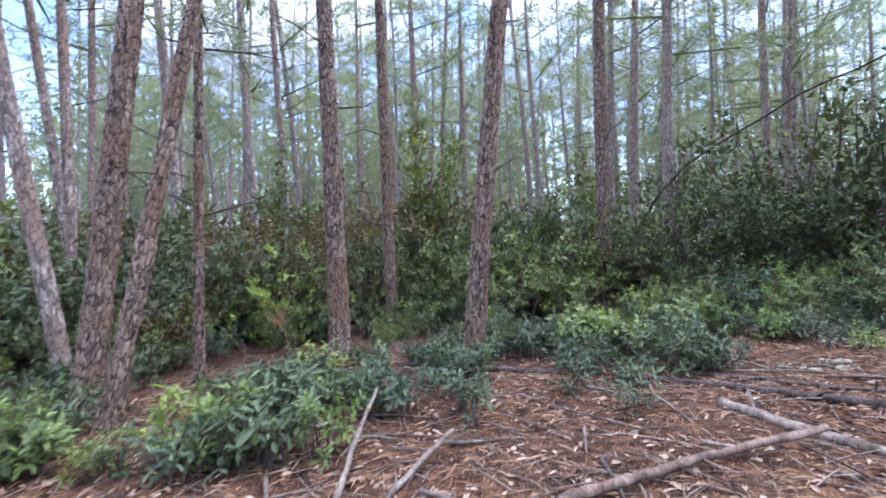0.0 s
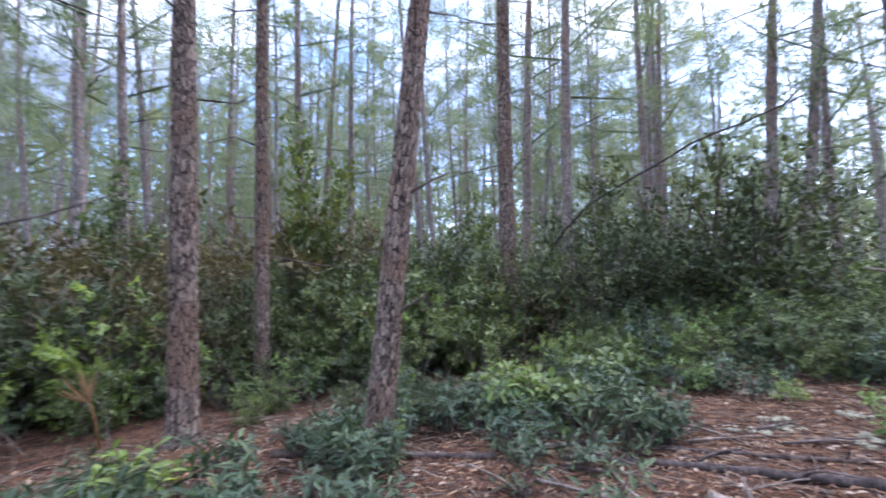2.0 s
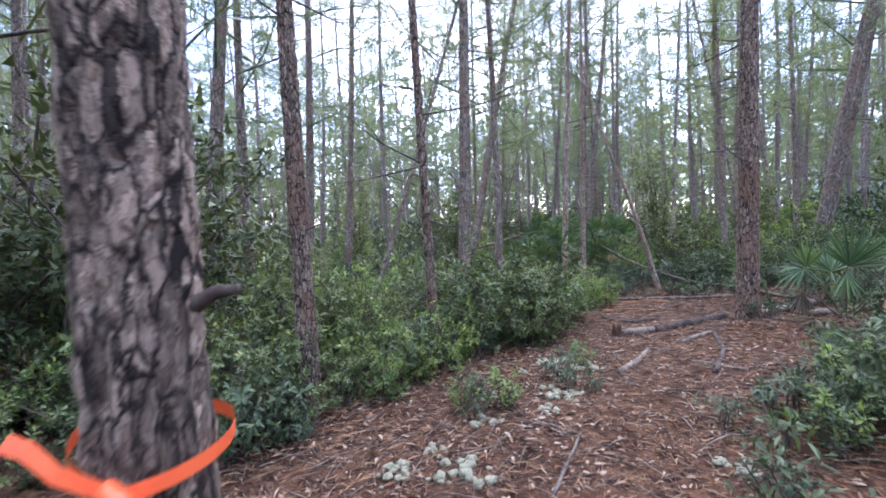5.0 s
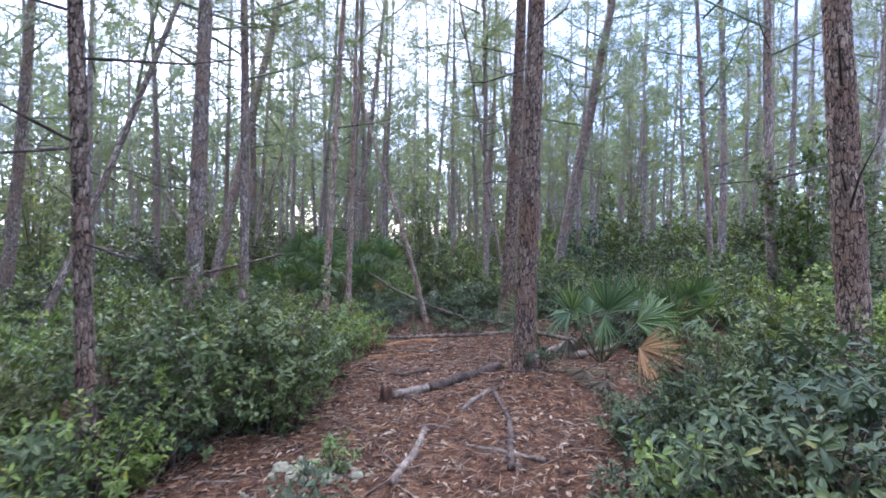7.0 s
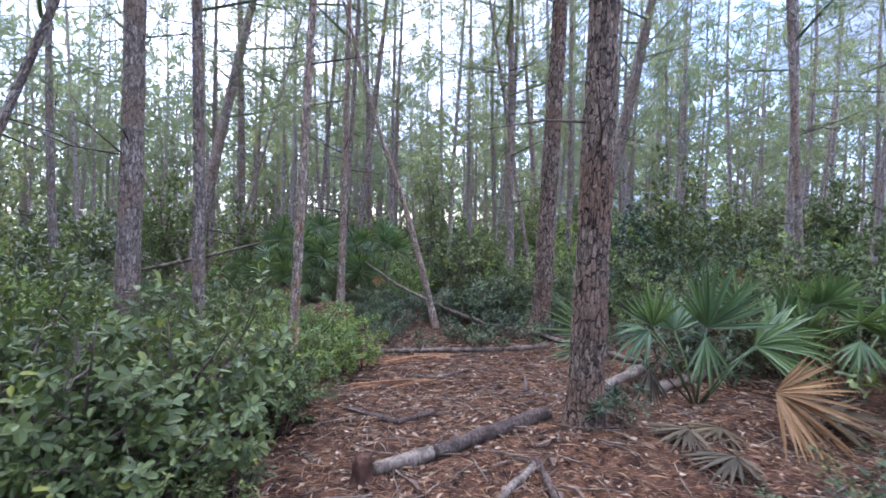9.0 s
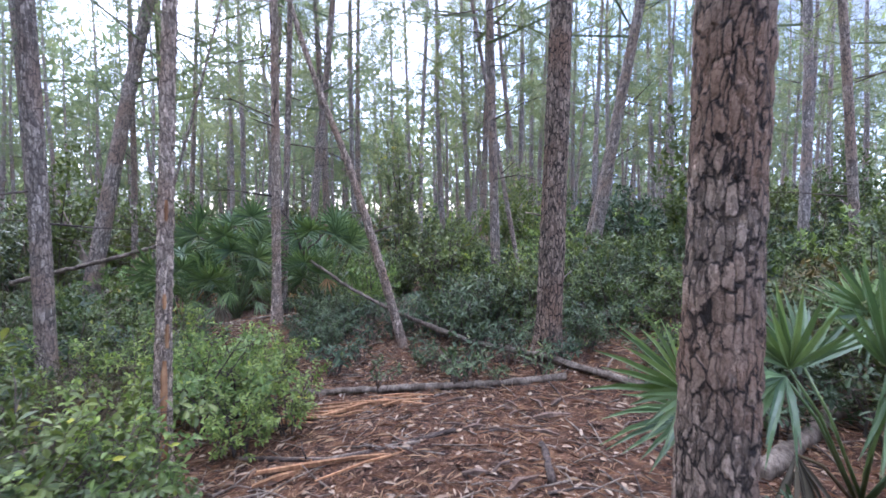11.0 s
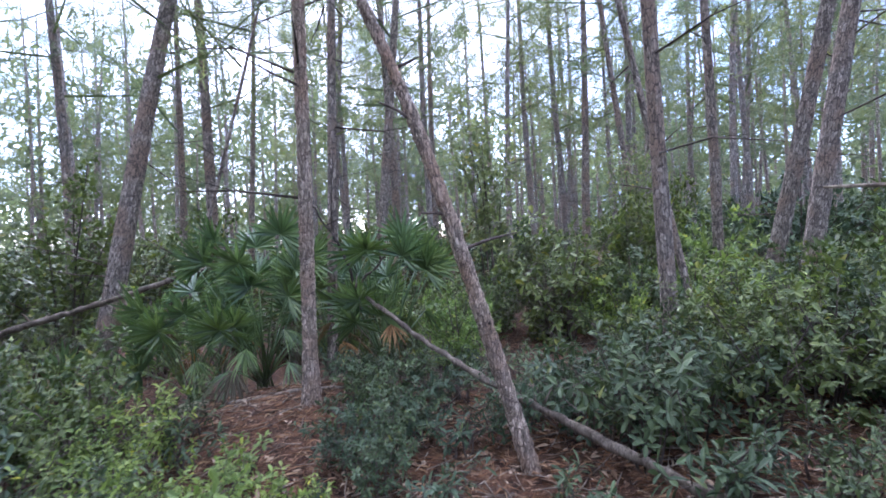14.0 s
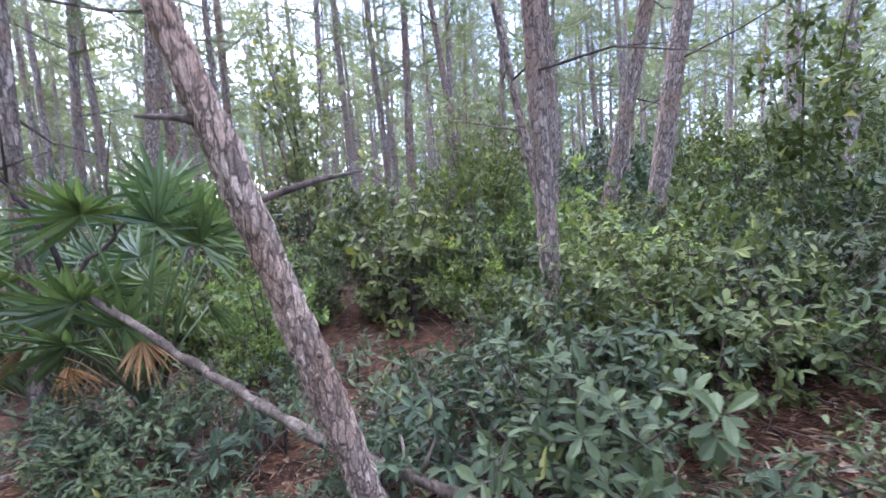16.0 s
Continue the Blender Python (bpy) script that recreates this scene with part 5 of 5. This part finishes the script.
palmetto(16.45, 4.25, TALL, [(-0.3, 0.08, 1.35), (-0.3, -0.28, 1.27), (-0.25, -0.5, 1.12), (0.0, 0.3, 1.3), (0.1, -0.2, 1.45)] + around(4, 11, 0.55, 0.5, 1.35), 4, (0.33, 0.41), 6)
palmetto(17.3, 5.2, "spreading saw palmetto in the undergrowth", around(6, 11, 0.7, 0.7, 1.5), 6, (0.4, 0.5), 4)
palmetto(16.1, 8.2, "small yellowing saw palmetto in the brush", around(7, 7, 0.4, 0.25, 0.6), 7, (0.34, 0.42), 3)
palmetto(17.6, 7.0, "spreading saw palmetto in the undergrowth", around(8, 9, 0.6, 0.5, 1.0), 8, (0.4, 0.5), 3)
palmetto(12.0, -0.9, "saw palmetto half hidden in the shrubs", around(9, 8, 0.5, 0.45, 0.9), 9, (0.42, 0.5), 2)

near_palm = thing("saw_palmetto", 11.05, 0.42, "green saw palmetto with stiff fan leaves by a pine", "palmetto", "saw palmettos")
r_palm = random.Random(77)
fan(near_palm, r_palm, (0, 0, 0.02), (-0.10, -0.01, 0.70), (-0.12, -0.30, 1), (-1, 0.1, 0.2), 0.64, 1.12, 24, 0.02)
fan(near_palm, r_palm, (0, 0, 0.02), (-0.14, 0.02, 0.63), (-0.35, 0.06, -1), (-1, 0, -0.1), 0.50, 0.50, 10, 0.0)
fan(near_palm, r_palm, (0, 0.03, 0.02), (-0.05, 0.42, 0.69), (-0.1, 0.22, 1), (-1, 0.3, 0.25), 0.42, 0.85, 12, 0.02)
fan(near_palm, r_palm, (0, 0.03, 0.02), (-0.06, 0.45, 0.66), (-0.4, 0.8, -0.25), (-0.7, 0, 0.8), 0.40, 0.75, 10, 0.3)
fan(near_palm, r_palm, (0, -0.03, 0.02), (-0.12, -0.40, 0.56), (-0.25, -1, 0.15), (-0.8, 0.1, 0.7), 0.58, 1.15, 22, 0.25)
fan(near_palm, r_palm, (0, -0.05, 0.02), (0.0, -0.62, 0.62), (0.1, -0.8, 0.4), (-0.9, 0, 0.6), 0.50, 1.3, 22, 0.2)
fan(near_palm, r_palm, (0, 0.05, 0.02), (-0.2, 0.50, 0.36), (-0.3, 0.15, -1), (-1, 0, 0.1), 0.38, 0.6, 12, 0.0, M_OLDFAN)
fan(near_palm, r_palm, (0, 0, 0.02), (0.25, 0.1, 0.6), (0.5, 0.1, 0.8), (-0.9, 0, 0.5), 0.52, 1.3, 22, 0.1)
side_palm = palmetto(11.1, -0.95, "saw palmetto with raised fans beside the shrubs", [(-0.1, 0.05, 0.7), (0.1, -0.3, 0.6), (0.2, 0.3, 0.55), (-0.15, -0.2, 0.45)], 12, (0.42, 0.5), 1)
young = thing("saw_palmetto", 11.0, 1.22, "young saw palmetto behind the pine with raked blades", "palmetto", "saw palmettos")
r_young = random.Random(8)
fan(young, r_young, (0, 0, 0.0), (-0.10, 0.16, 0.62), (-0.30, 0.9, 0.55), (-0.75, -0.2, 0.5), 0.52, 0.95, 17, 0.10)
fan(young, r_young, (0, 0, 0.0), (-0.06, 0.10, 0.50), (-0.25, 1.0, 0.0), (-0.5, 0, 0.9), 0.46, 0.7, 12, 0.15)

dry_fan = thing("dead_palm_leaf", 10.62, 0.05, "dead tan palmetto leaf drooping onto the litter", "palm leaf")
r_dry = random.Random(5)
fan(dry_fan, r_dry, (0.1, -0.25, 0.02), (-0.28, 0.18, 0.33), (-0.45, -0.42, -0.42), (-0.6, 0.2, 0.9), 0.60, 0.85, 20, 0.12, M_DEADFAN)
fan(dry_fan, r_dry, (0.1, -0.25, 0.02), (-0.26, 0.16, 0.34), (-0.05, -1, 0.28), (-0.8, 0.0, 0.7), 0.50, 0.55, 12, 0.05, M_DEADFAN)
fan(dry_fan, r_dry, (0.1, -0.25, 0.02), (-0.20, -0.2, 0.14), (-0.5, -0.8, -0.16), (-0.2, 0.2, 1), 0.50, 0.9, 14, 0.05, M_OLDFAN)
small_fan = thing("dead_palm_leaf", -2.0, 4.12, "small dry rusty palmetto leaf in the brush", "palm leaf")
fan(small_fan, r_dry, (0, 0, 0), (-0.05, -0.05, 0.36), (-0.45, -0.1, 0.9), (0.1, -1, 0.2), 0.32, 0.55, 9, 0.02, M_DEADFAN)
for x, y in ((10.2, 0.9), (9.9, 0.75), (10.55, -0.35), (10.35, 0.6)):
    f2 = thing("dead_palm_leaf", x, y, "grey weathered palmetto leaf lying on the litter", "palm leaf", "old palm leaves")
    fan(f2, r_dry, (0.16, -0.08, 0.02), (0, 0, 0.06), (-0.6, rnd.uniform(-0.9, 0.9), -0.06), (0, 0, 1), 0.40, 1.0, 16, 0.04, M_OLDFAN, 0.0)


# ---- flagging tape on the pine ----
def tape_strip(name, parent, pts, width, twist=0.0):
    """A ribbon along the points, of even width, doubled to a thin film."""
    s = Soup()
    n = len(pts)
    v = []
    for i, p in enumerate(pts):
        p = Vector(p)
        d = (Vector(pts[min(i + 1, n - 1)]) - Vector(pts[max(i - 1, 0)])).normalized()
        side = d.cross(Vector((0, -1, 0)))
        side = side.normalized() if side.length > 0.05 else Vector((1, 0, 0))
        side = Matrix.Rotation(twist * i / n, 3, d) @ side
        v += [tuple(p + side * width / 2), tuple(p - side * width / 2)]
    m = len(v)
    back = [(x, y + 0.0012, z) for x, y, z in v]
    s.add(v + back, [f for i in range(n - 1) for f in ((2 * i, 2 * i + 1, 2 * i + 3, 2 * i + 2), (m + 2 * i, m + 2 * i + 2, m + 2 * i + 3, m + 2 * i + 1))])
    return part(name, s, M_TAPE, parent)


def flagging():
    e = tagged(new("flagging_tape"), "bright orange flagging tape knotted round a pine trunk", "tape")
    e.matrix_basis = Matrix.Translation((3.59, 2.89, 1.19)) @ Matrix.Rotation(math.atan2(1.31 - 2.89, 1.60 - 3.59) + math.pi / 2, 4, "Z")
    rad = 0.104
    band = []
    for k in range(41):
        a = 2 * math.pi * k / 40 - math.pi / 2
        band.append((rad * math.cos(a), rad * math.sin(a), 0.04 * abs(math.sin((a + math.pi / 2) / 2)) * (1.6 if math.cos(a) < 0 else 1.0)))
    s = Soup()
    for x, y, z in band:
        s.v += [(x, y, z + 0.011), (x, y, z - 0.011)]
    s.f = [(2 * i, 2 * i + 1, 2 * i + 3, 2 * i + 2) for i in range(40)]
    part("band", s, M_TAPE, e)
    k = Soup()
    k.tube([(-0.02, -rad - 0.004, 0.016), (0.0, -rad - 0.016, 0.0), (0.016, -rad - 0.006, -0.016)], [0.012, 0.016, 0.011], 8)
    part("knot", k, M_TAPE, e)
    tape_strip("tail", e, [(0.0, -rad - 0.014, 0.0), (-0.02, -rad - 0.02, -0.07), (-0.05, -rad - 0.012, -0.16), (-0.065, -rad - 0.02, -0.235), (-0.062, -rad - 0.028, -0.30), (-0.05, -rad - 0.02, -0.38), (-0.042, -rad - 0.016, -0.48)], 0.030, 1.0)
    tape_strip("tail", e, [(0.004, -rad - 0.014, 0.0), (0.03, -rad - 0.02, -0.06), (0.055, -rad - 0.006, -0.12), (0.072, -rad + 0.006, -0.185)], 0.026, -0.8)
    tape_strip("tail", e, [(-0.02, -rad - 0.008, 0.012), (-0.07, -rad - 0.006, 0.038), (-0.115, -rad + 0.02, 0.062), (-0.14, -rad + 0.02, 0.075)], 0.022, 0.6)


flagging()


# ---- litter ----
def needle_litter():
    s, r = Soup(), random.Random(21)
    made = 0
    while made < 42000:
        x, y = r.uniform(-3.5, 16.0), r.uniform(-0.5, 6.0)
        if off_path(x, y) > 4.2 or (y < 0.8 and x < 4):
            continue
        made += 1
        a, n, z = r.uniform(0, 6.3), r.uniform(0.06, 0.17), ground_z(x, y) + r.uniform(0.002, 0.014)
        c, q = math.cos(a) * n / 2, math.sin(a) * n / 2
        w = 0.0022
        b = r.gauss(0, 0.012)
        px, py = -math.sin(a), math.cos(a)
        s.add([(x - c, y - q, z), (x + px * (b + w), y + py * (b + w), z + 0.006 + r.uniform(0, 0.012)), (x + c, y + q, z + r.uniform(-0.002, 0.012)), (x + px * (b - w), y + py * (b - w), z + 0.006)], [(0, 3, 2, 1)])
    tagged(new("needle_litter", s.mesh("needle_litter", M_NEEDLE_DRY, False)), "fallen red-brown pine needles over the ground", "litter", kind="stuff")


def leaf_litter():
    s, r = Soup(), random.Random(22)
    made = 0
    while made < 17000:
        x, y = r.uniform(-3.5, 16.5), r.uniform(-0.8, 6.0)
        if off_path(x, y) > 4.5 or (y < 0.8 and x < 4):
            continue
        made += 1
        p = Vector((x, y, ground_z(x, y) + r.uniform(0.003, 0.014)))
        a = r.uniform(0, 6.3)
        s.leaf(p, Vector((math.cos(a), math.sin(a), r.uniform(-0.05, 0.35))).normalized(), (Vector((0, 0, 1)) + unit(r) * 0.5).normalized(), r.uniform(0.025, 0.075) * (1.7 if r.random() < 0.18 else 1.0), r.uniform(0.012, 0.034), True)
    tagged(new("leaf_litter", s.mesh("leaf_litter", M_LEAF_DRY, False)), "curled dead leaves and bark chips on the ground", "litter", kind="stuff")


def twig_litter():
    s, r = Soup(), random.Random(23)
    made = 0
    while made < 4600:
        x, y = r.uniform(-3.5, 16.5), r.uniform(-0.8, 6.0)
        if off_path(x, y) > 4.5 or (y < 0.8 and x < 4):
            continue
        made += 1
        a, n, z = r.uniform(0, 6.3), r.uniform(0.08, 0.4), ground_z(x, y) + 0.008
        d = Vector((math.cos(a), math.sin(a), r.uniform(-0.02, 0.12)))
        p, w = Vector((x, y, z)), r.uniform(0.002, 0.0068)
        s.tube([p, p + d * n * 0.5 + unit(r) * 0.015, p + d * n], [w, w * 0.8, w * 0.4], 4, False)
    tagged(new("twig_litter", s.mesh("twig_litter", M_DEAD)), "thin grey dead twigs scattered over the litter", "litter", kind="stuff")


def dry_brush():
    """Bare dead twigs standing through the undergrowth."""
    s, r = Soup(), random.Random(24)
    made = 0
    while made < 1700:
        x, y = r.uniform(-9, 24), r.uniform(-5, 13)
        d = off_path(x, y)
        if d < 1.9 or d > 9 or is_open(x, y, 0.1) or (y < 2 and x < 5):
            continue
        made += 1
        n, w = r.uniform(0.4, 1.0 + 0.12 * d), r.uniform(0.0022, 0.0055)
        lean = Vector((r.gauss(0, 0.55), r.gauss(0, 0.55), r.uniform(0.35, 1.0))).normalized()
        p = Vector((x, y, ground_z(x, y) - 0.02))
        m = p + lean * n * 0.5 + unit(r) * 0.10 * n
        q = m + (lean + unit(r) * 0.5) * n * 0.5
        s.tube([p, p.lerp(m, 0.5) + unit(r) * 0.03, m, m.lerp(q, 0.5) + unit(r) * 0.04, q], [w, w * 0.9, w * 0.75, w * 0.6, w * 0.35], 3, False)
        for _ in range(r.randrange(1, 4)):
            b = m.lerp(q, r.uniform(-0.4, 0.7))
            s.tube([b, b + (lean * 0.6 + unit(r) * 0.9) * n * r.uniform(0.15, 0.32)], [w * 0.5, w * 0.25], 3, False)
    tagged(new("dry_brush", s.mesh("dry_brush", M_DEAD)), "bare grey dead twigs standing in the undergrowth", "brush", kind="stuff")


dry_brush()
needle_litter()
leaf_litter()
twig_litter()
